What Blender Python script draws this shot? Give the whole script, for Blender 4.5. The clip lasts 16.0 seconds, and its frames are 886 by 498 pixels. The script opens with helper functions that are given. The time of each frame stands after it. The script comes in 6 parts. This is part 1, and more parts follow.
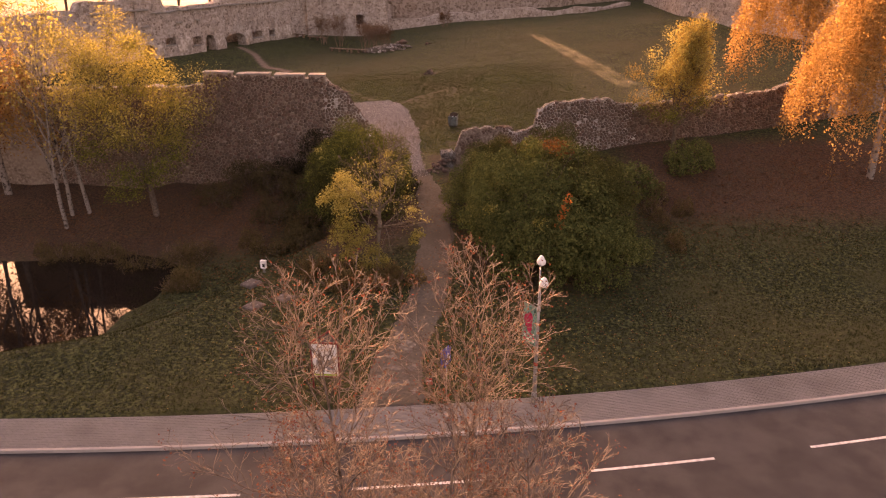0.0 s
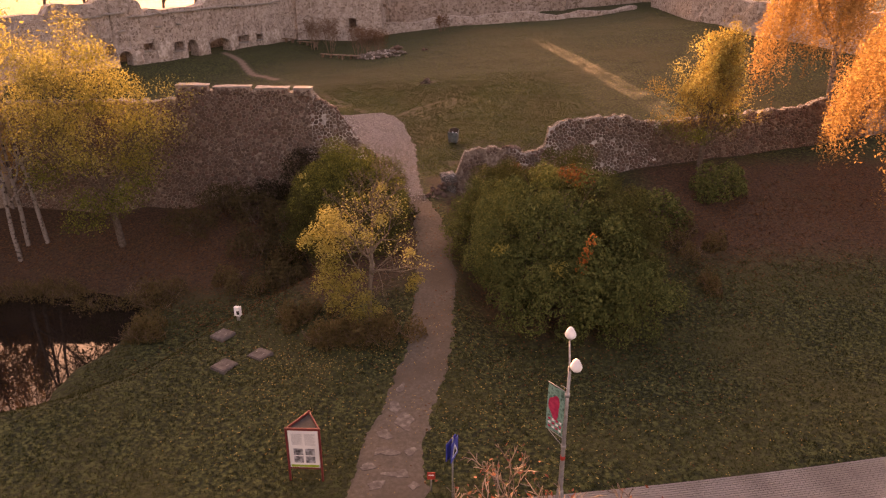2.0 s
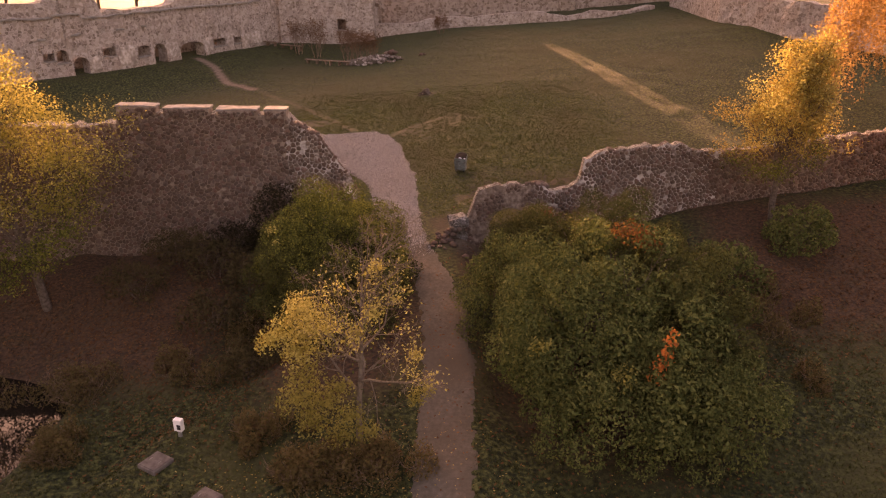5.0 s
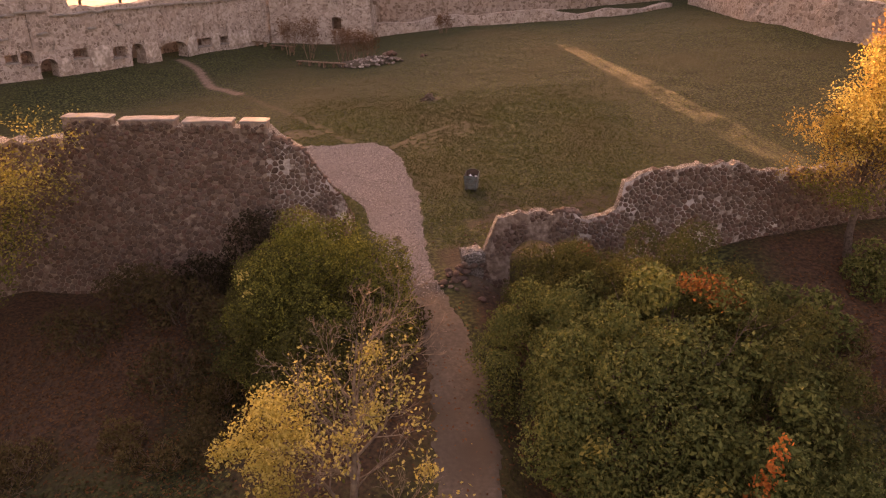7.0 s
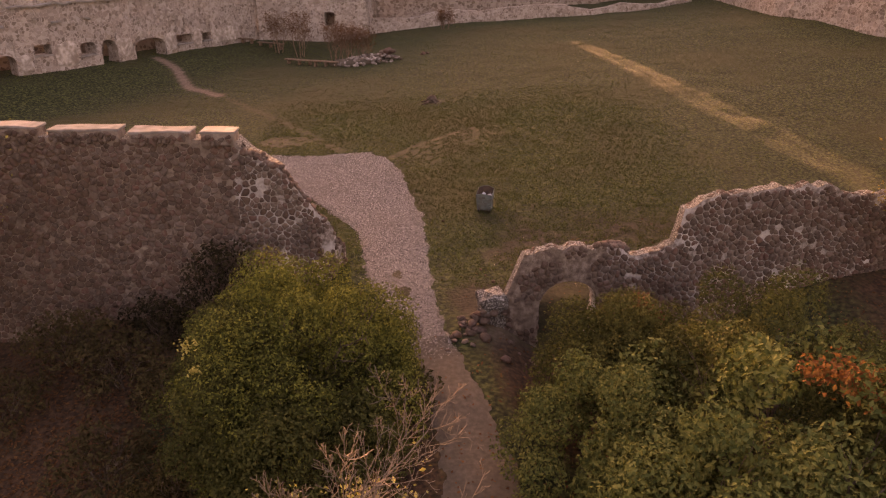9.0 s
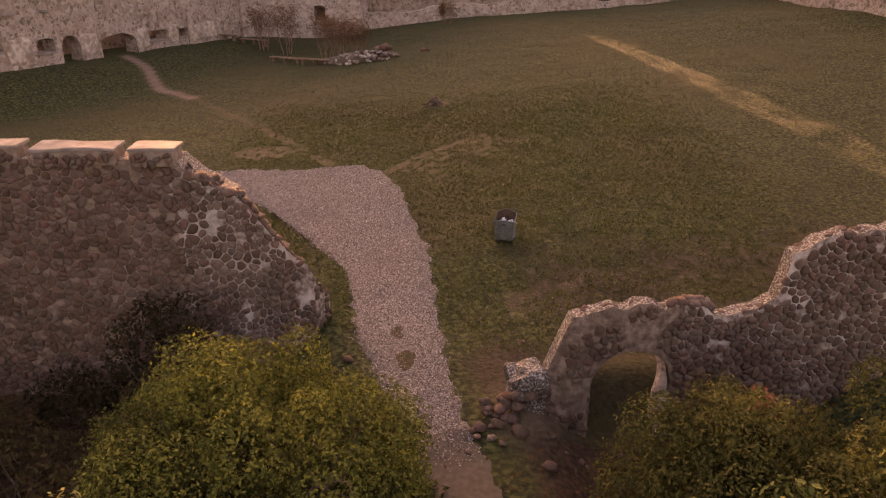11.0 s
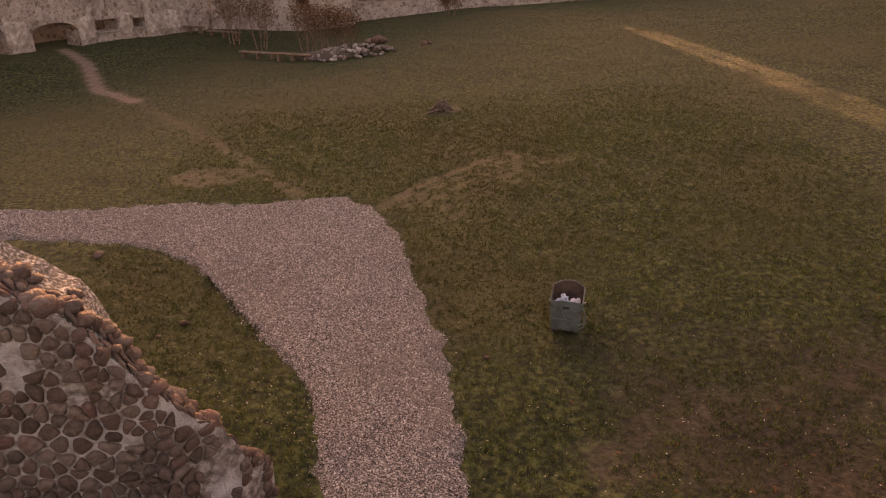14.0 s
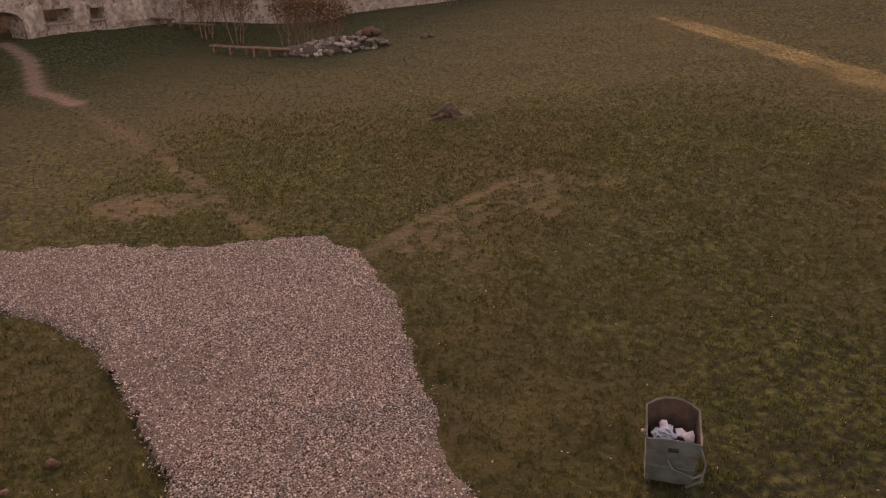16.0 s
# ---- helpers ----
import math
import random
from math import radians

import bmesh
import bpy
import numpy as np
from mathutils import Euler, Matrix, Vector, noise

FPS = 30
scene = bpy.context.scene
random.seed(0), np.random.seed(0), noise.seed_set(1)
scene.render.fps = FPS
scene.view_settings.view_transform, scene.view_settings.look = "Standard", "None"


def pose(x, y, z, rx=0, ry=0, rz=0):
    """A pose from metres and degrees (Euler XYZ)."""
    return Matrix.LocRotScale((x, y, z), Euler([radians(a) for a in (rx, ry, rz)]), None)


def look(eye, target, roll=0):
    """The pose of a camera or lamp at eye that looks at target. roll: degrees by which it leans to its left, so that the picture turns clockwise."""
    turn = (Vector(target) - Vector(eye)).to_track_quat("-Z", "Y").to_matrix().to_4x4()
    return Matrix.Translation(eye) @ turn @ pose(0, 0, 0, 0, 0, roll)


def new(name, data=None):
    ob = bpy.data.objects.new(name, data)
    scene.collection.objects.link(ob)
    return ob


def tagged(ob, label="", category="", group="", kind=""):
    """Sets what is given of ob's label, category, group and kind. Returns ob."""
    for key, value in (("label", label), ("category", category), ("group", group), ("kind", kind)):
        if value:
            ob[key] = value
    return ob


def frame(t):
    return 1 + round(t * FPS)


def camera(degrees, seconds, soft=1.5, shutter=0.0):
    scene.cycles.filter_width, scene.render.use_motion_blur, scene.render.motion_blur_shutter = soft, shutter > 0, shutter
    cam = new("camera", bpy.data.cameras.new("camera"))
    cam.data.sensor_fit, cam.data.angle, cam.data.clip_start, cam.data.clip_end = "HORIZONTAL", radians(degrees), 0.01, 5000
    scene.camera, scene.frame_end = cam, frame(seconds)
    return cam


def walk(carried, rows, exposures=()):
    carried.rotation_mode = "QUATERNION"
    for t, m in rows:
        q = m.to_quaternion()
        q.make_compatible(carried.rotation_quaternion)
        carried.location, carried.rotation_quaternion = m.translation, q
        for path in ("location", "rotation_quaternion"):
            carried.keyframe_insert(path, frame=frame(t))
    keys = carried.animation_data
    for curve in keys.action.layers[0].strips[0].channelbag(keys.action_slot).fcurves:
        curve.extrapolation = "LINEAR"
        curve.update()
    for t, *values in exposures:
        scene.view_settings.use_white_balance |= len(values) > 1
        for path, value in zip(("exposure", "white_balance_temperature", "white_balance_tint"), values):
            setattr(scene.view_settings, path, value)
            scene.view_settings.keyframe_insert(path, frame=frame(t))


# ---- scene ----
cam = camera(63.0, 16.0, soft=1.2)
PATH = [
    (0, (0.12, -0.076, 16.91), (0.118, 1.766, 16.13), -0.3),
    (0.5, (0.064, 1.228, 16.901), (0.066, 3.07, 16.121), -0.2),
    (1, (-0.036, 2.573, 16.882), (-0.029, 4.415, 16.104), -0.1),
    (1.5, (-0.118, 4.037, 16.855), (-0.108, 5.88, 16.077), -0.1),
    (2, (-0.225, 5.563, 16.805), (-0.212, 7.405, 16.027), -0.1),
    (2.5, (-0.347, 7.117, 16.735), (-0.33, 8.959, 15.956), 0.0),
    (3, (-0.46, 8.718, 16.632), (-0.44, 10.56, 15.853), 0.0),
    (3.5, (-0.571, 10.318, 16.505), (-0.55, 12.16, 15.726), 0.0),
    (4, (-0.715, 11.981, 16.418), (-0.689, 13.822, 15.637), 0.0),
    (6.5, (-1.275, 20.0, 15.548), (-1.238, 21.841, 14.768), 0.0),
    (7, (-1.408, 21.527, 15.317), (-1.369, 23.369, 14.538), -0.0),
    (7.5, (-1.525, 23.044, 15.109), (-1.485, 24.885, 14.329), -0.1),
    (8, (-1.628, 24.605, 14.845), (-1.585, 26.446, 14.065), -0.0),
    (10.5, (-1.999, 32.833, 13.289), (-1.946, 34.676, 12.514), 0.0),
    (11, (-2.081, 34.481, 12.997), (-2.027, 36.324, 12.22), -0.1),
    (11.5, (-2.126, 36.195, 12.654), (-2.071, 38.038, 11.88), 0.0),
    (12, (-2.179, 37.89, 12.362), (-2.123, 39.733, 11.587), -0.1),
    (12.5, (-2.235, 39.458, 12.078), (-2.177, 41.301, 11.304), 0.0),
    (13, (-2.304, 41.128, 11.806), (-2.244, 42.971, 11.031), -0.1),
    (13.5, (-2.409, 42.846, 11.469), (-2.344, 44.69, 10.695), 0.0),
    (14, (-2.49, 44.506, 11.142), (-2.421, 46.35, 10.37), 0.1),
    (14.5, (-2.533, 46.211, 10.807), (-2.462, 48.055, 10.037), 0.1),
    (15, (-2.603, 47.846, 10.541), (-2.528, 49.691, 9.771), 0.1),
    (15.5, (-2.651, 49.454, 10.277), (-2.574, 51.297, 9.506), 0.1),
    (16, (-2.66, 51.094, 9.942), (-2.58, 52.938, 9.17), 0.1),
]
walk(cam, [(t, look(eye, target, roll)) for t, eye, target, roll in PATH], [(0, 2.45, 11800, 66), (8, 2.5, 11800, 66), (16, 2.2, 11900, 58)])

# ---- sky, sun, exposure ----
world = bpy.data.worlds.new("sky")
scene.world = world
world.use_nodes = True
wn = world.node_tree.nodes
sky = wn.new("ShaderNodeTexSky")
sky.sky_type = "NISHITA"
sky.sun_disc = False
SUN_AZ, SUN_EL = radians(-15.6), radians(8.5)
sky.sun_elevation, sky.sun_rotation = SUN_EL, SUN_AZ
sky.dust_density = 5.0
world.node_tree.links.new(sky.outputs[0], wn["Background"].inputs[0])
wn["Background"].inputs[1].default_value = 0.15
sun = new("sun", bpy.data.lights.new("sun", "SUN"))
sun.data.energy, sun.data.angle, sun.data.color = 4.6, radians(0.9), (1.0, 0.76, 0.48)
to_sun = Vector((math.sin(SUN_AZ) * math.cos(SUN_EL), math.cos(SUN_AZ) * math.cos(SUN_EL), math.sin(SUN_EL)))
sun.matrix_world = look((0, 60, 60), Vector((0, 60, 60)) - to_sun)


# ---- small tools ----
def vnoise(x, y, seed=0):
    """Smooth value noise in -1..1, for arrays."""
    x, y = np.asarray(x, float), np.asarray(y, float)
    xi, yi = np.floor(x), np.floor(y)
    fx, fy = x - xi, y - yi
    fx, fy = fx * fx * (3 - 2 * fx), fy * fy * (3 - 2 * fy)

    def h(a, b):
        v = np.sin(a * 127.1 + b * 311.7 + seed * 74.7) * 43758.5453
        return v - np.floor(v)

    top = h(xi, yi) * (1 - fx) + h(xi + 1, yi) * fx
    low = h(xi, yi + 1) * (1 - fx) + h(xi + 1, yi + 1) * fx
    return 2 * (top * (1 - fy) + low * fy) - 1


def smooth(a, b, v):
    t = np.clip((np.asarray(v, float) - a) / (b - a), 0, 1)
    return t * t * (3 - 2 * t)


def mesh_arrays(name, verts, faces, shade_smooth=False):
    verts, faces = np.asarray(verts, np.float32), np.asarray(faces, np.int32)
    me = bpy.data.meshes.new(name)
    me.vertices.add(len(verts))
    me.vertices.foreach_set("co", verts.ravel())
    m, k = faces.shape
    me.loops.add(m * k)
    me.loops.foreach_set("vertex_index", faces.ravel())
    me.polygons.add(m)
    me.polygons.foreach_set("loop_start", np.arange(0, m * k, k, dtype=np.int32))
    me.polygons.foreach_set("use_smooth", np.full(m, shade_smooth))
    me.update(calc_edges=True)
    return me


def mesh_lists(name, verts, faces, shade_smooth=False):
    me = bpy.data.meshes.new(name)
    me.from_pydata(verts, [], faces)
    me.polygons.foreach_set("use_smooth", np.full(len(me.polygons), shade_smooth))
    me.update()
    return me


def part(name, data, material, parent=None, label=""):
    """Links a bmesh or a mesh as one object, under a thing or a part."""
    if isinstance(data, bmesh.types.BMesh):
        me = bpy.data.meshes.new(name)
        data.to_mesh(me)
        data.free()
        data = me
    if material is not None and not data.materials:
        data.materials.append(material)
    ob = new(name, data)
    if parent is not None:
        ob.parent = parent
    if label:
        tagged(ob, label)
    return ob


def base(name, place, label, category, group="", turn=0.0, kind=""):
    ob = new(name)
    ob.matrix_basis = pose(*place, 0, 0, turn)
    return tagged(ob, label, category, group, kind)


def box_bm(sx, sy, sz, at=(0, 0, 0), bevel=0.01, rot=None):
    bm = bmesh.new()
    bmesh.ops.create_cube(bm, size=1)
    bmesh.ops.scale(bm, vec=(sx, sy, sz), verts=bm.verts)
    if bevel:
        bmesh.ops.bevel(bm, geom=bm.edges[:], offset=bevel, segments=2, affect="EDGES", profile=0.5)
    if rot is not None:
        bmesh.ops.transform(bm, matrix=rot, verts=bm.verts)
    bmesh.ops.translate(bm, vec=at, verts=bm.verts)
    return bm


def tube(pts, radii, sides=6):
    """Vertices and quads of a tapered tube along points."""
    pts = [Vector(p) for p in pts]
    verts, faces = [], []
    for i, p in enumerate(pts):
        d = (pts[min(i + 1, len(pts) - 1)] - pts[max(i - 1, 0)]).normalized()
        a = d.orthogonal().normalized() if i == 0 else (a - d * a.dot(d)).normalized()
        b = d.cross(a)
        for k in range(sides):
            w = 2 * math.pi * k / sides
            verts.append(p + radii[i] * (math.cos(w) * a + math.sin(w) * b))
    for i in range(len(pts) - 1):
        for k in range(sides):
            j = (k + 1) % sides
            faces.append((i * sides + k, i * sides + j, (i + 1) * sides + j, (i + 1) * sides + k))
    return verts, faces


def tube_mesh(name, pts, radii, sides=10):
    v, f = tube(pts, radii, sides)
    n = len(pts)
    f.append(tuple(range(sides))[::-1])
    f.append(tuple((n - 1) * sides + k for k in range(sides)))
    return mesh_lists(name, v, f, True)


# ---- materials ----
def shader(name, colours, scale=4.0, rough=0.9, bump=0.2, bump_scale=None, detail=6.0, metal=0.0, island=0.0, obrandom=0.0,
           spread=(0.35, 0.65), translucent=0.0, second=None, second_scale=0.4, spec=0.3, value_jitter=0.25):
    """A procedural surface: a noise ramp over colours, a second coarse noise towards another colour, bump, and jitter for pieces."""
    m = bpy.data.materials.new(name)
    m.use_nodes = True
    t = m.node_tree
    n, link = t.nodes, t.links.new
    p = n["Principled BSDF"]
    tc = n.new("ShaderNodeTexCoord")
    geo = n.new("ShaderNodeNewGeometry")
    no = n.new("ShaderNodeTexNoise")
    no.inputs["Scale"].default_value, no.inputs["Detail"].default_value = scale, detail
    link(geo.outputs["Position"], no.inputs["Vector"])
    ramp = n.new("ShaderNodeValToRGB")
    while len(ramp.color_ramp.elements) < len(colours):
        ramp.color_ramp.elements.new(0.5)
    for i, c in enumerate(colours):
        e = ramp.color_ramp.elements[i]
        e.position = spread[0] + (spread[1] - spread[0]) * i / max(1, len(colours) - 1)
        e.color = (*c, 1)
    fac = no.outputs["Fac"]
    if island or obrandom:
        src = geo.outputs["Random Per Island"] if island else n.new("ShaderNodeObjectInfo").outputs["Random"]
        mx = n.new("ShaderNodeMix")
        mx.inputs[0].default_value = island or obrandom
        link(no.outputs["Fac"], mx.inputs[2])
        link(src, mx.inputs[3])
        fac = mx.outputs[0]
        for i in range(len(colours)):
            ramp.color_ramp.elements[i].position = 0.12 + 0.76 * i / max(1, len(colours) - 1)
    link(fac, ramp.inputs[0])
    col = ramp.outputs[0]
    if second is not None:
        n2 = n.new("ShaderNodeTexNoise")
        n2.inputs["Scale"].default_value, n2.inputs["Detail"].default_value = second_scale, 4
        link(geo.outputs["Position"], n2.inputs["Vector"])
        r2 = n.new("ShaderNodeMapRange")
        r2.inputs[1].default_value, r2.inputs[2].default_value = 0.48, 0.68
        link(n2.outputs["Fac"], r2.inputs[0])
        m2 = n.new("ShaderNodeMix")
        m2.data_type = "RGBA"
        link(r2.outputs[0], m2.inputs[0])
        link(col, m2.inputs[6])
        m2.inputs[7].default_value = (*second, 1)
        col = m2.outputs[2]
    link(col, p.inputs["Base Color"])
    p.inputs["Roughness"].default_value, p.inputs["Metallic"].default_value = rough, metal
    p.inputs["Specular IOR Level"].default_value = spec
    if bump:
        nb = n.new("ShaderNodeTexNoise")
        nb.inputs["Scale"].default_value, nb.inputs["Detail"].default_value = bump_scale or scale * 5, 5
        link(geo.outputs["Position"], nb.inputs["Vector"])
        b = n.new("ShaderNodeBump")
        b.inputs["Strength"].default_value, b.inputs["Distance"].default_value = bump, 0.05
        link(nb.outputs["Fac"], b.inputs["Height"])
        link(b.outputs[0], p.inputs["Normal"])
    if translucent:
        tr = n.new("ShaderNodeBsdfTranslucent")
        link(col, tr.inputs[0])
        mix = n.new("ShaderNodeMixShader")
        mix.inputs[0].default_value = translucent
        link(p.outputs[0], mix.inputs[1])
        link(tr.outputs[0], mix.inputs[2])
        link(mix.outputs[0], n["Material Output"].inputs[0])
    return m


def masonry(name, stones, mortar, size=0.38, joint=0.05, relief=0.6):
    """Rubble masonry for far walls: rounded stones of mixed colour in pale mortar."""
    m = bpy.data.materials.new(name)
    m.use_nodes = True
    t = m.node_tree
    n, link = t.nodes, t.links.new
    p = n["Principled BSDF"]
    geo = n.new("ShaderNodeNewGeometry")
    warp = n.new("ShaderNodeTexNoise")
    warp.inputs["Scale"].default_value = 1.6
    link(geo.outputs["Position"], warp.inputs["Vector"])
    add = n.new("ShaderNodeVectorMath")
    add.operation = "MULTIPLY_ADD"
    link(warp.outputs["Color"], add.inputs[0])
    add.inputs[1].default_value = (0.35, 0.35, 0.35)
    link(geo.outputs["Position"], add.inputs[2])
    cell, edge = n.new("ShaderNodeTexVoronoi"), n.new("ShaderNodeTexVoronoi")
    edge.feature = "DISTANCE_TO_EDGE"
    for v in (cell, edge):
        v.inputs["Scale"].default_value = 1 / size
        link(add.outputs[0], v.inputs["Vector"])
    ramp = n.new("ShaderNodeValToRGB")
    while len(ramp.color_ramp.elements) < len(stones):
        ramp.color_ramp.elements.new(0.5)
    for i, c in enumerate(stones):
        ramp.color_ramp.elements[i].position = 0.1 + 0.8 * i / (len(stones) - 1)
        ramp.color_ramp.elements[i].color = (*c, 1)
    sep = n.new("ShaderNodeSeparateColor")
    link(cell.outputs["Color"], sep.inputs[0])
    link(sep.outputs[0], ramp.inputs[0])
    patch = n.new("ShaderNodeTexNoise")
    patch.inputs["Scale"].default_value, patch.inputs["Detail"].default_value = 0.5, 6
    link(geo.outputs["Position"], patch.inputs["Vector"])
    wide = n.new("ShaderNodeMapRange")
    wide.inputs[1].default_value, wide.inputs[2].default_value = 0.4, 0.7
    wide.inputs[3].default_value, wide.inputs[4].default_value = joint * 0.5, joint * 4
    link(patch.outputs["Fac"], wide.inputs[0])
    mask = n.new("ShaderNodeMapRange")
    mask.interpolation_type = "SMOOTHSTEP"
    link(edge.outputs["Distance"], mask.inputs[0])
    mask.inputs[1].default_value = 0.0
    link(wide.outputs[0], mask.inputs[2])
    grain = n.new("ShaderNodeTexNoise")
    grain.inputs["Scale"].default_value, grain.inputs["Detail"].default_value = 14, 5
    link(geo.outputs["Position"], grain.inputs["Vector"])
    mr = n.new("ShaderNodeValToRGB")
    mr.color_ramp.elements[0].position, mr.color_ramp.elements[1].position = 0.3, 0.7
    mr.color_ramp.elements[0].color = (*[c * 0.7 for c in mortar], 1)
    mr.color_ramp.elements[1].color = (*mortar, 1)
    link(grain.outputs["Fac"], mr.inputs[0])
    mix = n.new("ShaderNodeMix")
    mix.data_type = "RGBA"
    link(mask.outputs[0], mix.inputs[0])
    link(mr.outputs[0], mix.inputs[6])
    link(ramp.outputs[0], mix.inputs[7])
    link(mix.outputs[2], p.inputs["Base Color"])
    p.inputs["Roughness"].default_value = 0.95
    p.inputs["Specular IOR Level"].default_value = 0.2
    b = n.new("ShaderNodeBump")
    b.inputs["Strength"].default_value, b.inputs["Distance"].default_value = relief, 0.08
    hsum = n.new("ShaderNodeMath")
    hsum.operation = "MULTIPLY_ADD"
    link(grain.outputs["Fac"], hsum.inputs[0])
    hsum.inputs[1].default_value = 0.4
    link(mask.outputs[0], hsum.inputs[2])
    link(hsum.outputs[0], b.inputs["Height"])
    link(b.outputs[0], p.inputs["Normal"])
    return m


GRANITE = [(0.072, 0.046, 0.035), (0.13, 0.087, 0.064), (0.099, 0.06, 0.045), (0.166, 0.121, 0.094), (0.134, 0.074, 0.056), (0.144, 0.11, 0.089), (0.085, 0.057, 0.044), (0.211, 0.159, 0.127), (0.148, 0.076, 0.058)]
M_STONE = shader("granite_piece", GRANITE, 12, 0.85, 0.8, 30, obrandom=0.74, detail=10)
M_STONE_JOINED = shader("granite_rubble", GRANITE, 12, 0.85, 0.8, 30, island=0.74, detail=10)
M_MORTAR = shader("lime_mortar", [(0.13, 0.094, 0.072), (0.22, 0.168, 0.132), (0.33, 0.268, 0.218)], 5, 0.95, 1.0, 30, detail=10, second=(0.31, 0.25, 0.205), second_scale=0.45)
M_MORTAR_PALE = shader("bleached_lime_mortar", [(0.15, 0.122, 0.104), (0.29, 0.248, 0.215), (0.47, 0.425, 0.385)], 9, 0.95, 1.0, 30, detail=10, second=(0.6, 0.575, 0.545), second_scale=1.1)
M_LICHEN = shader("lichened_wall_top", [(0.05, 0.045, 0.038), (0.15, 0.138, 0.12), (0.48, 0.47, 0.44)], 20, 0.95, 0.9, 30, detail=10, spread=(0.36, 0.66))
M_CAP = shader("pale_concrete", [(0.2, 0.185, 0.165), (0.33, 0.31, 0.285)], 3, 0.9, 0.6, 20, second=(0.24, 0.22, 0.18), second_scale=1.5)
M_RUIN = masonry("rubble_masonry", [(0.2, 0.16, 0.13), (0.36, 0.305, 0.26), (0.27, 0.22, 0.185), (0.44, 0.385, 0.335)], (0.54, 0.475, 0.415), 0.27, 0.06)
M_RUIN_DARK = masonry("darker_rubble_masonry", [(0.17, 0.13, 0.1), (0.28, 0.22, 0.18), (0.36, 0.3, 0.25)], (0.42, 0.35, 0.29), 0.32, 0.05)
M_PLASTER = shader("worn_plaster", [(0.3, 0.255, 0.21), (0.58, 0.525, 0.46)], 3.5, 0.95, 0.7, 15, detail=9, second=(0.26, 0.215, 0.175), second_scale=1.3)
M_ASPHALT = shader("asphalt", [(0.034, 0.032, 0.032), (0.052, 0.05, 0.049)], 0.7, 0.8, 0.25, 90, second=(0.064, 0.06, 0.058), second_scale=0.35)
M_PAVER = shader("concrete_paver", [(0.15, 0.149, 0.142), (0.195, 0.193, 0.185)], 2, 0.9, 0.25, 60, island=0.3, second=(0.13, 0.128, 0.121), second_scale=0.5)
M_KERB = shader("concrete_kerb", [(0.28, 0.26, 0.24), (0.40, 0.37, 0.34)], 6, 0.9, 0.2, 50, obrandom=0.4)
M_PAINT = shader("worn_road_paint", [(0.45, 0.43, 0.4), (0.75, 0.73, 0.7)], 6, 0.8, 0.1)
M_DIRT = shader("trodden_gravel_path", [(0.066, 0.056, 0.043), (0.094, 0.081, 0.063), (0.135, 0.118, 0.094)], 7, 0.95, 0.35, 60, spread=(0.2, 0.8), second=(0.073, 0.058, 0.042), second_scale=0.3)
M_GRAVEL = shader("crushed_gravel", [(0.03, 0.027, 0.025), (0.16, 0.143, 0.13), (0.4, 0.37, 0.345)], 34, 0.95, 1.0, 50, spread=(0.4, 0.62), second=(0.15, 0.132, 0.12), second_scale=0.3)
M_PEBBLE = shader("gravel_stones", [(0.03, 0.026, 0.022), (0.135, 0.116, 0.098), (0.27, 0.24, 0.21), (0.62, 0.58, 0.53)], 20, 0.9, 0.0, island=0.95)
M_BARK = shader("grey_brown_bark", [(0.065, 0.048, 0.036), (0.15, 0.115, 0.09)], 8, 0.95, 0.6, 40)
M_PALEBARK = shader("pale_bare_twigs", [(0.10, 0.077, 0.057), (0.2, 0.158, 0.118)], 6, 0.9, 0.3, 40)
M_TURF = shader("dark_turf", [(0.03, 0.028, 0.012), (0.075, 0.06, 0.028)], 12, 0.95, 0.9, 40)
M_TWIG = shader("brown_twigs", [(0.055, 0.042, 0.034), (0.25, 0.2, 0.165)], 5, 0.9, 0.2, 40)
M_BIRCH = shader("birch_bark", [(0.04, 0.03, 0.025), (0.13, 0.108, 0.09), (0.22, 0.19, 0.165)], 5, 0.85, 0.2, 30, spread=(0.36, 0.5))
M_WHITE = shader("white_enamel", [(0.72, 0.71, 0.68), (0.82, 0.81, 0.78)], 6, 0.4, 0.0)
M_STEEL = shader("galvanised_steel", [(0.25, 0.245, 0.235), (0.36, 0.35, 0.335)], 7, 0.5, 0.08, 30, metal=0.6)
M_BIN = shader("dented_grey_steel", [(0.085, 0.118, 0.112), (0.14, 0.185, 0.175)], 4, 0.65, 0.3, 6, metal=0.15, second=(0.085, 0.08, 0.068), second_scale=3.5)
M_BIN_IN = shader("dark_brown_inside", [(0.05, 0.035, 0.028), (0.10, 0.065, 0.045)], 5, 0.85, 0.2)
M_RUBBER = shader("black_rubber", [(0.02, 0.02, 0.02), (0.035, 0.035, 0.035)], 8, 0.8, 0.1)
M_BAG = shader("thin_plastic_bag", [(0.36, 0.37, 0.4), (0.6, 0.42, 0.44), (0.72, 0.73, 0.76), (0.42, 0.52, 0.56), (0.3, 0.33, 0.4)], 5, 0.35, 0.3, 15, obrandom=0.7)
M_MAROON = shader("maroon_paint", [(0.14, 0.022, 0.02), (0.2, 0.035, 0.03)], 5, 0.5, 0.05)
M_PAPER = shader("white_print", [(0.62, 0.6, 0.56), (0.72, 0.7, 0.66)], 2, 0.5, 0.0)
M_INK = shader("grey_print", [(0.32, 0.31, 0.3), (0.4, 0.39, 0.38)], 9, 0.6, 0.0)
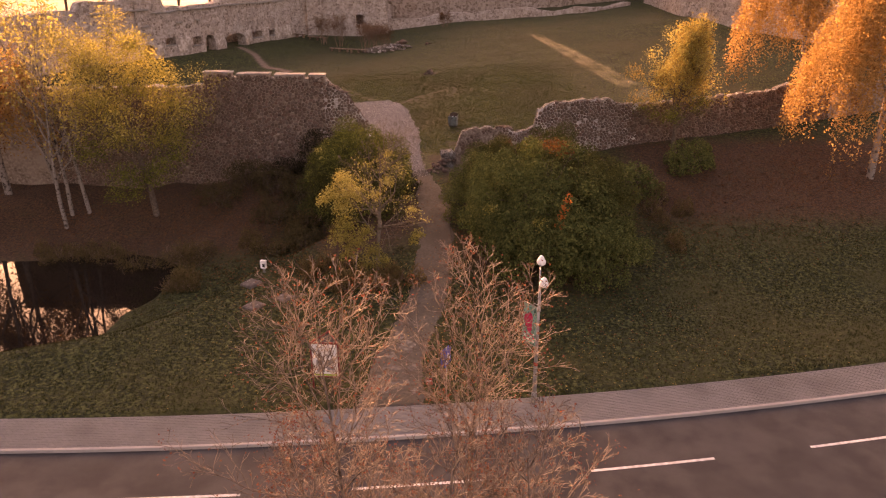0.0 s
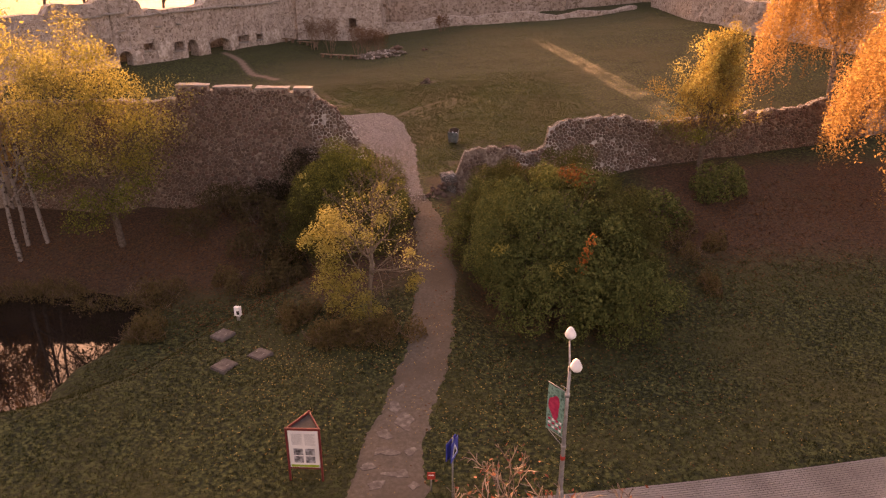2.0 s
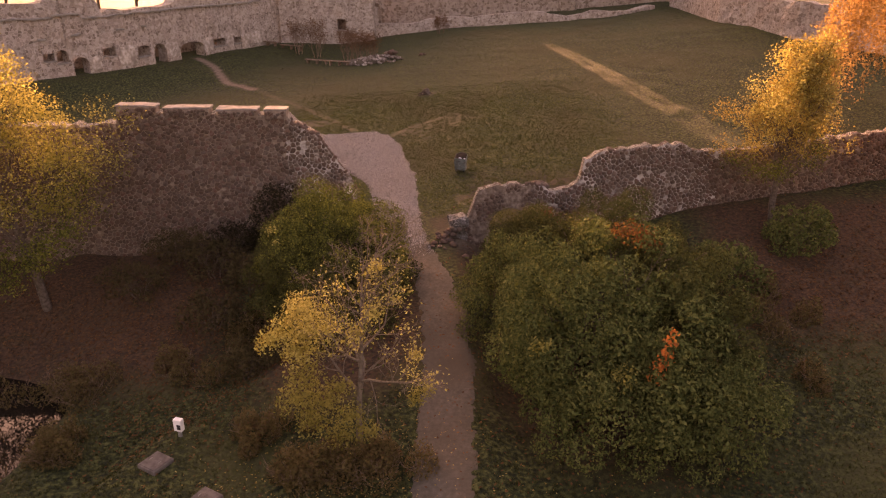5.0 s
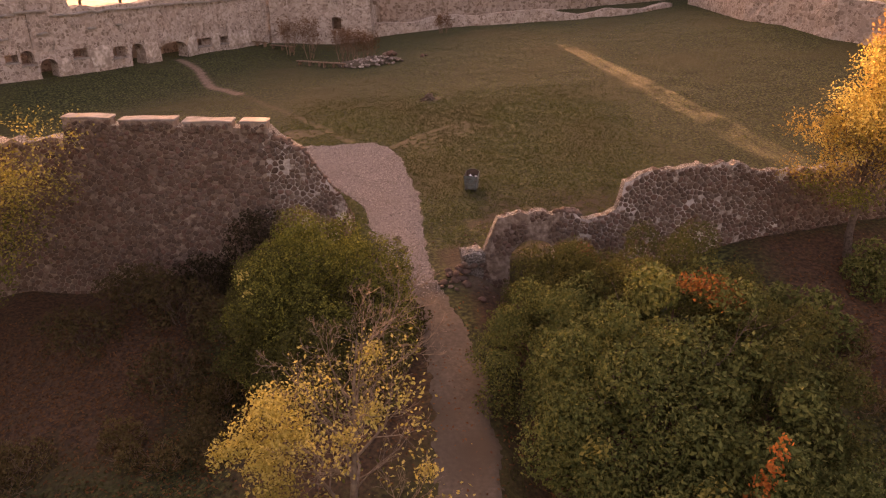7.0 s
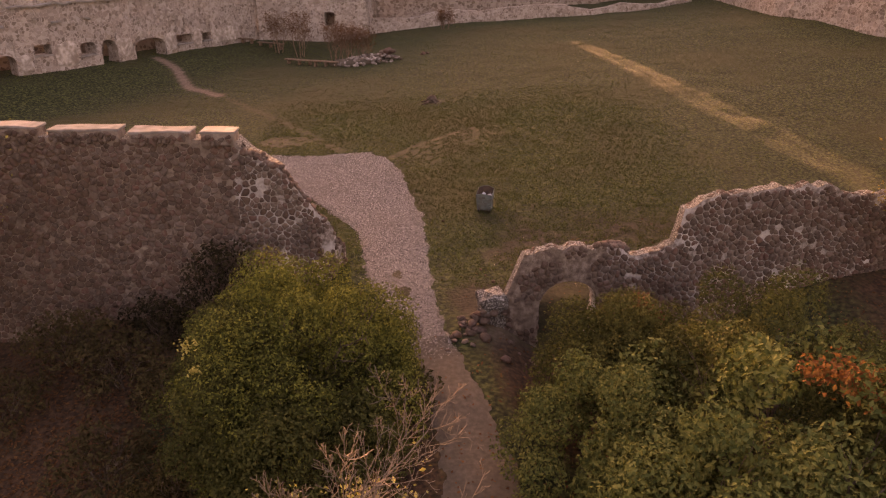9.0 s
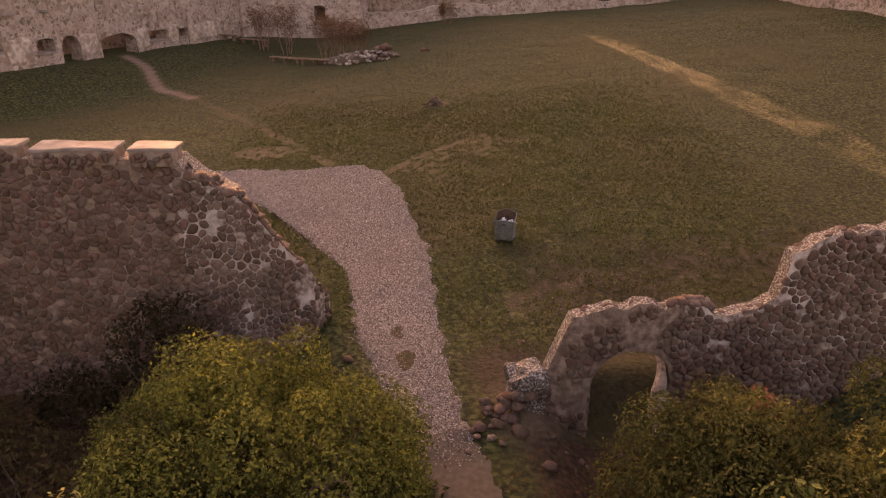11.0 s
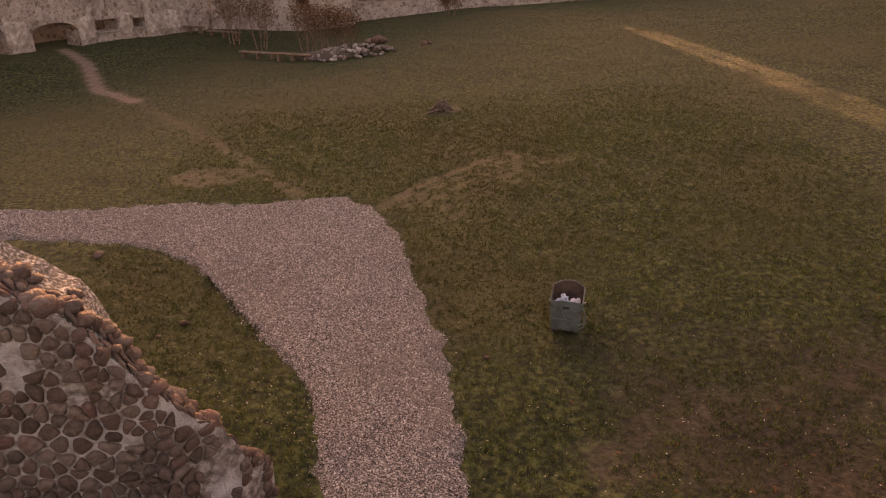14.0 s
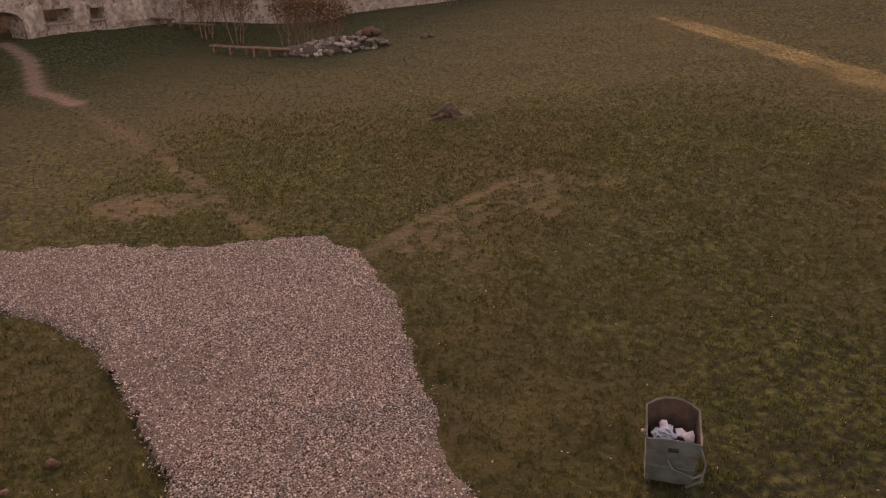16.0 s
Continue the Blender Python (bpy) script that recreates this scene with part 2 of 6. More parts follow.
M_PHOTO = shader("dark_photograph", [(0.03, 0.03, 0.032), (0.2, 0.2, 0.2), (0.4, 0.4, 0.4)], 7, 0.4, 0.0)
M_GREENBAR = shader("green_print", [(0.2, 0.32, 0.03), (0.26, 0.4, 0.05)], 4, 0.5, 0.0)
M_SIGNBLUE = shader("blue_sign_face", [(0.02, 0.045, 0.28), (0.03, 0.06, 0.34)], 4, 0.35, 0.0)
M_RED = shader("red_paint", [(0.35, 0.03, 0.02), (0.45, 0.05, 0.03)], 5, 0.5, 0.05)
M_FLAGRED = shader("crimson_print", [(0.42, 0.02, 0.06), (0.62, 0.05, 0.1)], 7, 0.7, 0.0)
M_FLAGTEAL = shader("teal_print", [(0.03, 0.10, 0.075), (0.16, 0.36, 0.29), (0.07, 0.2, 0.15)], 6, 0.75, 0.05, 20)
M_TIMBER = shader("weathered_timber", [(0.13, 0.085, 0.06), (0.24, 0.17, 0.12)], 6, 0.9, 0.4, 30)
M_SLAB = shader("worn_pale_slab", [(0.075, 0.066, 0.054), (0.115, 0.102, 0.086), (0.2, 0.182, 0.16)], 5, 0.8, 0.5, 25, spread=(0.3, 0.7))
M_PLATE = shader("weathered_hatch_cover", [(0.075, 0.064, 0.058), (0.135, 0.12, 0.108)], 4, 0.85, 0.35, 25)


def leaf_shader(name, colours, translucent=0.4):
    return shader(name, colours, 0.9, 0.85, 0.0, island=0.55, translucent=translucent, detail=3, spec=0.08)


def grass_shader(name, colours, translucent):
    return shader(name, colours, 0.9, 0.85, 0.0, island=0.6, translucent=translucent, detail=3, spec=0.08, second=(0.07, 0.077, 0.026), second_scale=0.16)


M_LEAF_GREEN = leaf_shader("green_turning_leaves", [(0.03, 0.043, 0.014), (0.07, 0.092, 0.03), (0.122, 0.14, 0.046), (0.175, 0.172, 0.058)], 0.2)
M_LEAF_BRONZE = leaf_shader("bronze_green_leaves", [(0.027, 0.033, 0.011), (0.055, 0.063, 0.02), (0.084, 0.087, 0.028), (0.12, 0.108, 0.034)], 0.2)
M_LEAF_OLIVE = leaf_shader("olive_turning_leaves", [(0.036, 0.044, 0.013), (0.08, 0.094, 0.025), (0.15, 0.16, 0.04), (0.27, 0.262, 0.062)], 0.28)
M_LEAF_YELLOW = leaf_shader("yellow_leaves", [(0.17, 0.142, 0.04), (0.3, 0.256, 0.075), (0.44, 0.39, 0.14), (0.19, 0.175, 0.055)], 0.42)
M_LEAF_LEMON = leaf_shader("lemon_leaves", [(0.12, 0.112, 0.03), (0.21, 0.188, 0.05), (0.3, 0.268, 0.085), (0.10, 0.098, 0.03)], 0.4)
M_LEAF_GOLD = leaf_shader("dull_gold_leaves", [(0.15, 0.105, 0.028), (0.27, 0.19, 0.052), (0.37, 0.28, 0.09), (0.2, 0.11, 0.038)], 0.42)
M_LEAF_ORANGE = leaf_shader("orange_birch_leaves", [(0.2, 0.105, 0.04), (0.32, 0.185, 0.07), (0.42, 0.265, 0.11), (0.24, 0.115, 0.04)], 0.42)
# darker leaf tones carry the shade inside a bush as colour
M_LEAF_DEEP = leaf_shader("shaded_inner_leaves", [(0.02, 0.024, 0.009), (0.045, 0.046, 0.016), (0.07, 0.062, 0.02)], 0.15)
M_LEAF_FLAME = leaf_shader("flame_orange_leaves", [(0.3, 0.09, 0.03), (0.46, 0.15, 0.045), (0.52, 0.22, 0.06)], 0.45)
M_LEAF_RUST = leaf_shader("rust_leaves", [(0.10, 0.04, 0.018), (0.16, 0.07, 0.025), (0.19, 0.1, 0.03)], 0.3)
M_LEAF_RED = leaf_shader("reddish_dry_leaves", [(0.12, 0.036, 0.026), (0.2, 0.075, 0.05), (0.17, 0.10, 0.065)], 0.25)
M_FALLEN = leaf_shader("fallen_leaves", [(0.16, 0.09, 0.03), (0.32, 0.2, 0.06), (0.42, 0.32, 0.12), (0.2, 0.08, 0.04)], 0.2)
M_PALEBIT = leaf_shader("bleached_dry_leaves", [(0.2, 0.15, 0.08), (0.4, 0.34, 0.24), (0.6, 0.55, 0.46)], 0.1)
M_BROWNLEAF = leaf_shader("brown_leaf_litter", [(0.07, 0.035, 0.018), (0.13, 0.06, 0.028), (0.19, 0.10, 0.045)], 0.2)
M_GRASS = grass_shader("grass_blades", [(0.016, 0.027, 0.008), (0.053, 0.077, 0.02), (0.105, 0.128, 0.037), (0.22, 0.22, 0.095)], 0.4)
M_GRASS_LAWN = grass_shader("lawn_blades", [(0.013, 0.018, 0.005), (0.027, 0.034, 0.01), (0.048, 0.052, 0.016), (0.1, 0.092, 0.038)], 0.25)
M_DARKLEAF = leaf_shader("dark_evergreen_leaves", [(0.014, 0.013, 0.008), (0.034, 0.028, 0.014), (0.055, 0.043, 0.02)], 0.1)
M_UNDER = leaf_shader("dull_undergrowth_leaves", [(0.026, 0.024, 0.011), (0.055, 0.047, 0.02), (0.085, 0.066, 0.03), (0.07, 0.04, 0.022)], 0.15)
M_SHRUB = leaf_shader("dry_shrub_leaves", [(0.05, 0.042, 0.015), (0.10, 0.08, 0.03), (0.15, 0.11, 0.05), (0.12, 0.06, 0.03)], 0.3)

M_WATER = bpy.data.materials.new("dark_pond_water")
M_WATER.use_nodes = True
wp = M_WATER.node_tree.nodes["Principled BSDF"]
wp.inputs["Base Color"].default_value = (0.012, 0.009, 0.007, 1)
wp.inputs["Roughness"].default_value = 0.03
wp.inputs["IOR"].default_value = 1.33
wb, wno = M_WATER.node_tree.nodes.new("ShaderNodeBump"), M_WATER.node_tree.nodes.new("ShaderNodeTexNoise")
wno.inputs["Scale"].default_value = 1.2
wb.inputs["Strength"].default_value, wb.inputs["Distance"].default_value = 0.06, 0.02
M_WATER.node_tree.links.new(wno.outputs["Fac"], wb.inputs["Height"])
M_WATER.node_tree.links.new(wb.outputs[0], wp.inputs["Normal"])


# ---- the lie of the land ----
def kerb_line(x):
    """The road's far edge."""
    x = np.asarray(x, float)
    xc = np.clip(x, -22, 26)
    return 22.07 + 0.0976 * xc + 0.0028 * xc**2 + (x - xc) * np.where(x > 0, 0.25, -0.03)


def court(x, y):
    """The castle yard, rising to the back, to the right, and up a bank to the range."""
    f = np.clip((y - 55) / 38, 0, 1.0)
    z = 2.45 + 0.045 * (np.minimum(y, 116) - 55) + np.where(x > -12, 0.09, 0.05) * (np.clip(x, -60, 40) + 12) * f
    z = np.where(y < 55, 2.45 + 0.02 * (y - 55), z)
    d = (x + 37) * 0.83 - (y - 79) * 0.559
    bank = smooth(9, 0.5, d) * smooth(60, 78, y)
    return z + bank * (4.9 - z)


def wall_line(x):
    return np.interp(x, [-60, -6, -4, 1, 7, 13, 20, 27, 36, 60], [53.6, 53.6, 52.6, 50.6, 50.6, 51.2, 53.0, 55.1, 58, 66])


def height(x, y):
    x, y = np.asarray(x, float), np.asarray(y, float)
    yw = y - (kerb_line(x) + 1.85 - 23.92) * smooth(36, 25, y)
    mid = np.interp(yw, [22, 24, 30, 36, 45, 50, 55], [0.0, 0.1, 0.25, 0.75, 1.75, 2.3, 2.45])
    low = np.interp(yw, [22, 24, 33, 40, 46, 50, 52], [0.0, 0.1, 0.05, 0.3, 0.8, 1.2, 2.2])
    high = np.interp(yw, [22, 24, 33, 40, 46, 51, 58], [0.0, 0.1, 0.0, 0.9, 2.3, 3.5, 4.6])
    ridge = np.interp(x, [-60, -20, -15, -12.7, -10.9, -9, -6, -4], [26.5, 28, 29.7, 31.9, 35.7, 38, 41.5, 45])
    depth = 1.05 + 0.95 * smooth(-14.2, -18, x)
    left = 0.12 + 0.12 * np.exp(-((y - ridge + 1.2) / 1.6) ** 2) - depth * smooth(-0.6, 3.6, y - ridge) + 1.9 * smooth(39.2, 51.5, y) + 0.8 * smooth(-24, -40, x) * smooth(42, 46, y) + 0.3 * vnoise(x * 0.35, y * 0.35, 15) * smooth(31, 33, y)
    out = mid + (left - mid) * smooth(-3.6, -8.5, x)
    rise = low + (high - low) * smooth(6, 13, x)
    out = out + (rise - out) * smooth(0.4, 2.4, x)
    out = np.where(y < kerb_line(x) + 1.85, -0.12, out)
    out = np.where(y < kerb_line(x) - 6.2, 0.05, out)
    w = smooth(-0.5, 0.5, y - wall_line(x))
    z = out + (court(x, y) - out) * w
    z = z - (z + 5) * smooth(118, 175, y) - 3.0 * smooth(60, 130, np.abs(x)) * smooth(40, 60, y)
    rough = 0.05 * vnoise(x * 0.5, y * 0.5, 3) + 0.03 * vnoise(x * 1.7, y * 1.7, 5)
    return z + rough * smooth(23.9, 26, yw) + np.where(y > 175, 2.0 * vnoise(x * 0.01, y * 0.01, 8), 0)


def ground_z(x, y):
    return float(height(x, y))


def path_edges(y):
    """The two sides of the path and drive."""
    a = np.interp(y, [22, 24, 27, 32.4, 38, 43, 46, 48.5, 50.5, 53, 57.3, 59.4, 62.5], [-3.9, -3.4, -2.9, -1.75, -1.25, -1.35, -1.75, -2.3, -3.2, -4.0, -4.7, -6.1, -8.2])
    b = np.interp(y, [22, 24, 27, 32.4, 38, 43, 46, 48.5, 50.5, 55, 59, 61.5, 63.2, 65, 67.2], [-0.5, -0.6, -0.8, 0.2, 0.65, 0.5, -0.1, -0.9, -1.4, -1.7, -1.9, -2.5, -2.8, -3.1, -4.0])
    return a, b


def drive_cover(x, y):
    """Above zero on the path and the gravel."""
    a, b = path_edges(y)
    inside = np.minimum(x - a, b - x)
    upper, lower = 67.85 + 0.15 * np.sin(x), np.interp(x, [-60, -16, -11.3, -9.9, -8.2, -6.1], [65.6, 65.6, 64.8, 64.2, 62.7, 59.4])
    arm = np.minimum(np.minimum(upper - y, y - lower), -3.8 - x - np.clip(y - 66.6, 0, 2) * 0.8)
    arm = np.where(y < 59.4, -1, arm)
    inside = np.where(y > 67.2, -1, np.where(y > 59.4, np.minimum(b - x, np.minimum(upper - y, 1)) * np.where(x > a, 1, -1), inside))
    return np.maximum(inside, arm)


def ground_axis(lo, hi, step, far, grow=1.35):
    mid = list(np.arange(lo, hi + step / 2, step))
    a, s = [], step
    while not a or a[-1] < far:
        s *= grow
        a.append((a[-1] if a else 0) + s)
    return np.array([lo - v for v in a][::-1] + mid + [hi + v for v in a])


gx, gy = ground_axis(-48, 46, 0.4, 2400), ground_axis(8, 116, 0.4, 2400)
GX, GY = np.meshgrid(gx, gy)
gverts = np.stack([GX, GY, height(GX, GY) - 0.14 * smooth(0.25, 0.6, drive_cover(GX, GY)) * (GY > 22) * (GY < 70)], -1).reshape(-1, 3)
nx, ny = len(gx), len(gy)
gi = (np.arange(ny - 1)[:, None] * nx + np.arange(nx - 1)[None]).ravel()
me = mesh_arrays("ground", gverts, np.stack([gi, gi + 1, gi + nx + 1, gi + nx], 1), True)


def worn(x, y):
    """Bare earth: trails, ruts by the drive, worn ground at the gap in the wall."""
    def line(pts, w):
        best = np.full(np.shape(x), 1e9)
        for (ax, ay), (bx, by) in zip(pts, pts[1:]):
            t = np.clip(((x - ax) * (bx - ax) + (y - ay) * (by - ay)) / ((bx - ax) ** 2 + (by - ay) ** 2), 0, 1)
            best = np.minimum(best, np.hypot(x - ax - t * (bx - ax), y - ay - t * (by - ay)))
        return 1 - smooth(w * 0.4, w, best)

    v = line([(-6.6, 68.3), (-10.6, 74.4), (-17.4, 83.6)], 0.45) * 0.5
    v = np.maximum(v, line([(-17.4, 83.6), (-20.5, 86.6), (-23, 91.5), (-25.5, 94)], 0.7) * 1.1)
    for k in range(5):
        v = np.maximum(v, line([(-3.7 + 0.5 * k, 67.0 - 0.35 * k), (-2.3 + 0.5 * k, 69.0 - 0.3 * k), (-0.2 + 0.55 * k, 70.9 - 0.3 * k), (1.2 + 0.5 * k, 71.9 - 0.3 * k)], 0.34) * (0.52 - 0.06 * k))
    v = np.maximum(v, (1 - smooth(0.5, 1.0, np.hypot((x + 10.2) / 2.2, (y - 70.5) / 1.5))) * 0.55)
    v = np.maximum(v, (1 - smooth(0.2, 1.0, np.hypot((x - 2.6) / 2.4, (y - 56.3) / 0.7))) * 0.34)
    v = np.maximum(v, (1 - smooth(0.2, 1.0, np.hypot((x - 0.9) / 0.8, (y - 55.0) / 1.6))) * 0.38)
    v = np.maximum(v, (1 - smooth(0.3, 1.0, np.hypot((x + 1.3) / 1.6, (y - 78.2) / 1.1))) * 0.6)
    v = np.maximum(v, (1 - smooth(0.2, 1.0, np.hypot((x - 0.6) / 2.0, (y - 49.5) / 2.0))) * 0.8)
    return v


def litter_and_shade(x, y):
    """Brown leaf litter in the ditch, under the trees and on the slope below the wall; shade painted before the arch.
    """
    v = smooth(-8, -12, x) * smooth(38, 43, y) * smooth(54, 52, y)
    v = np.maximum(v, smooth(10, 14, x) * smooth(38, 43, y) * smooth(54, 50, y))
    v = np.maximum(v, 1 - smooth(0.5, 1.1, np.hypot((x - 6) / 6.5, (y - 39.5) / 7)))
    # dim ground before the arch: its shade painted in the litter's brown
    v = np.maximum(v, (1 - smooth(0.6, 1.1, np.hypot((x - 3.4) / 4.0, (y - 46.8) / 3.4))) * smooth(-0.4, 0.7, x))
    v = np.maximum(v, 1 - smooth(0.5, 1.1, np.hypot((x + 4.6) / 5.0, (y - 42.5) / 7.5)))
    return v


def soil_and_shade(x, y):
    """Dark, thinly grassed earth on the yard's side of the low wall, and shade painted in before its arch."""
    a = smooth(-0.7, 2.2, x + 0.7 * vnoise(x, y, 71)) * smooth(60.6, 55.6, y - 0.16 * x + 0.9 * vnoise(x * 0.6, y * 0.6, 72)) * smooth(26, 15, x) * (y > wall_line(x) - 0.5)
    # faint darkening over the yard's right: browner grass and lens vignette together
    a = np.maximum(a, 0.22 * smooth(3, 10, x) * smooth(74, 60, y) * (y > wall_line(x)))
    b = path_edges(y)[1]
    a = np.maximum(a, 0.8 * np.exp(-(((x - b - 0.3) / 0.28) ** 2)) * smooth(56, 58.5, y) * smooth(66.4, 65, y) * (0.6 + 0.5 * vnoise(x * 1.5, y * 1.5, 75)))
    a = np.maximum(a, (1 - smooth(0.4, 1.0, np.hypot((x - 0.3) / 2.0, (y - 51.2) / 2.2))) * 0.9)
    # shade between bush and wall, painted as dark ground colour
    a = np.maximum(a, (1 - smooth(0.6, 1.0, np.hypot((x - 2.2) / 2.6, (y - 48.0) / 2.0))) * 1.0)
    a = np.maximum(a, (1 - smooth(0.5, 1.0, np.hypot((x - 3.2) / 1.6, (y - 51.3) / 2.4))) * 0.9)
    return np.maximum(a * (0.95 + 0.35 * vnoise(x * 0.45, y * 0.45, 73)), (1 - smooth(0.5, 1.0, np.hypot((x - 1.3) / 1.3, (y - 58.6) / 0.9))) * 0.7)


for key, fn in (("worn", worn), ("litter", litter_and_shade), ("soil_and_shade", soil_and_shade)):
    at = me.attributes.new(key, "FLOAT", "POINT")
    at.data.foreach_set("value", np.asarray(fn(gverts[:, 0], gverts[:, 1]), np.float32))
M_GROUND = shader("mown_grass", [(0.007, 0.0125, 0.004), (0.025, 0.036, 0.010), (0.068, 0.08, 0.026)], 6, 0.95, 1.0, 9, detail=12, spread=(0.38, 0.64), second=(0.04, 0.042, 0.014), second_scale=0.16)
gt = M_GROUND.node_tree
prev = gt.nodes["Principled BSDF"].inputs["Base Color"].links[0].from_socket
for key, colours, wide in (("soil_and_shade", [(0.016, 0.013, 0.007), (0.05, 0.04, 0.024)], 1.3), ("worn", [(0.13, 0.09, 0.064), (0.2, 0.148, 0.11)], 2.2), ("litter", [(0.028, 0.016, 0.010), (0.095, 0.052, 0.028)], 1.4)):
    an, noi, mth, rmp, mxx = (gt.nodes.new(k) for k in ("ShaderNodeAttribute", "ShaderNodeTexNoise", "ShaderNodeMath", "ShaderNodeValToRGB", "ShaderNodeMix"))
    an.attribute_name = key
    noi.inputs["Scale"].default_value, noi.inputs["Detail"].default_value = wide, 8
    gt.links.new(gt.nodes["Geometry"].outputs["Position"], noi.inputs["Vector"])
    mth.operation = "MULTIPLY_ADD"
    gt.links.new(noi.outputs["Fac"], mth.inputs[0])
    mth.inputs[1].default_value = 1.1
    mth.inputs[2].default_value = -0.55
    add = gt.nodes.new("ShaderNodeMath")
    gt.links.new(an.outputs["Fac"], add.inputs[0])
    gt.links.new(mth.outputs[0], add.inputs[1])
    mul = gt.nodes.new("ShaderNodeMath")
    mul.operation, mul.use_clamp = "MULTIPLY", True
    gt.links.new(add.outputs[0], mul.inputs[0])
    gt.links.new(an.outputs["Fac"], mul.inputs[1])
    fine = gt.nodes.new("ShaderNodeTexNoise")
    fine.inputs["Scale"].default_value, fine.inputs["Detail"].default_value = 7, 10
    gt.links.new(gt.nodes["Geometry"].outputs["Position"], fine.inputs["Vector"])
    rmp.color_ramp.elements[0].position, rmp.color_ramp.elements[1].position = 0.35, 0.65
    rmp.color_ramp.elements[0].color, rmp.color_ramp.elements[1].color = (*colours[0], 1), (*colours[1], 1)
    gt.links.new(fine.outputs["Fac"], rmp.inputs[0])
    mxx.data_type = "RGBA"
    gt.links.new(mul.outputs[0], mxx.inputs[0])
    gt.links.new(prev, mxx.inputs[6])
    gt.links.new(rmp.outputs[0], mxx.inputs[7])
    prev = mxx.outputs[2]
gt.links.new(prev, gt.nodes["Principled BSDF"].inputs["Base Color"])
ground = tagged(part("ground", me, M_GROUND), "autumn lawn, ditch and castle yard of short worn grass", "ground", kind="structure")


# ---- pond ----
def sheet(name, polar, z, material):
    bm = bmesh.new()
    bm.faces.new([bm.verts.new((x, y, z)) for x, y in polar])
    return part(name, bm, material)


pond = tagged(sheet("water", [(-70, 26), (-12.5, 26), (-12.5, 47), (-70, 47)], -1.55, M_WATER), "still dark pond water in the grassy ditch", "pond", kind="structure")

# ---- road, kerb, pavement ----
xs = np.arange(-60, 61, 1.0)


def ribbon(name, lo, hi, z, material, thick=0.1):
    y0, y1 = kerb_line(xs) + lo, kerb_line(xs) + hi
    n = len(xs)
    v = [(x, y, zz) for yy, zz in ((y0, z - thick), (y0, z), (y1, z), (y1, z - thick)) for x, y in zip(xs, yy)]
    f = [(r * n + i, r * n + i + 1, (r + 1) * n + i + 1, (r + 1) * n + i) for r in range(3) for i in range(n - 1)]
    return part(name, mesh_lists(name, v, f), material)


road = tagged(ribbon("road", -6.1, -0.14, 0.0, M_ASPHALT), "dark grey asphalt road bending past the castle hill", "road", kind="structure")
pavement = tagged(ribbon("pavement", 0.02, 1.85, 0.085, M_PAVER, 0.2), "pale concrete-block pavement beside the road", "pavement", kind="structure")
for i, x0 in enumerate(np.arange(-44, 44, 8.2)):
    v, f = [], []
    for k in range(10):
        x = x0 + k * 0.5
        y = float(kerb_line(x)) - 2.62
        v += [(x, y - 0.06, 0.005), (x, y + 0.06, 0.005)]
        if k:
            f.append((2 * k - 2, 2 * k, 2 * k + 1, 2 * k - 1))
    tagged(part("road_marking", mesh_lists("road_marking", v, f), M_PAINT), "worn white dash painted on the asphalt", "road marking", "centre line dashes", "structure")
kerb = base("kerb", (0, 0, 0), "row of grey concrete kerbstones along the road", "kerb", kind="structure")
for x in np.arange(-30, 34, 1.0):
    y, s = float(kerb_line(x + 0.5)), float(kerb_line(x + 1) - kerb_line(x))
    part("kerbstone", box_bm(1.03, 0.14, 0.3, (x + 0.5, y - 0.06, -0.02), 0.02, pose(0, 0, 0, 0, 0, math.degrees(math.atan(s)))), M_KERB, kerb)
rng = np.random.default_rng(5)
pv, pf = [], []
for r in range(18):
    for c in range(int(52 / 0.2)):
        x = -24 + c * 0.2 + (0.1 if r % 2 else 0)
        y = 0.04 + r * 0.1
        top = 0.1 + rng.uniform(0, 0.006)
        k = len(pv)
        for (a, b, z) in ((0.003, 0.003, 0.07), (0.197, 0.003, 0.07), (0.197, 0.097, 0.07), (0.003, 0.097, 0.07), (0.01, 0.01, top), (0.19, 0.01, top), (0.19, 0.09, top), (0.01, 0.09, top)):
            pv.append((x + a, float(kerb_line(x + a)) + y + b, z))
        pf += [(k + 4, k + 5, k + 6, k + 7)] + [(k + i, k + (i + 1) % 4, k + 4 + (i + 1) % 4, k + 4 + i) for i in range(4)]
blocks = part("paving_blocks", mesh_arrays("paving_blocks", pv, pf), M_PAVER, pavement)
tagged(blocks, kind="stuff")


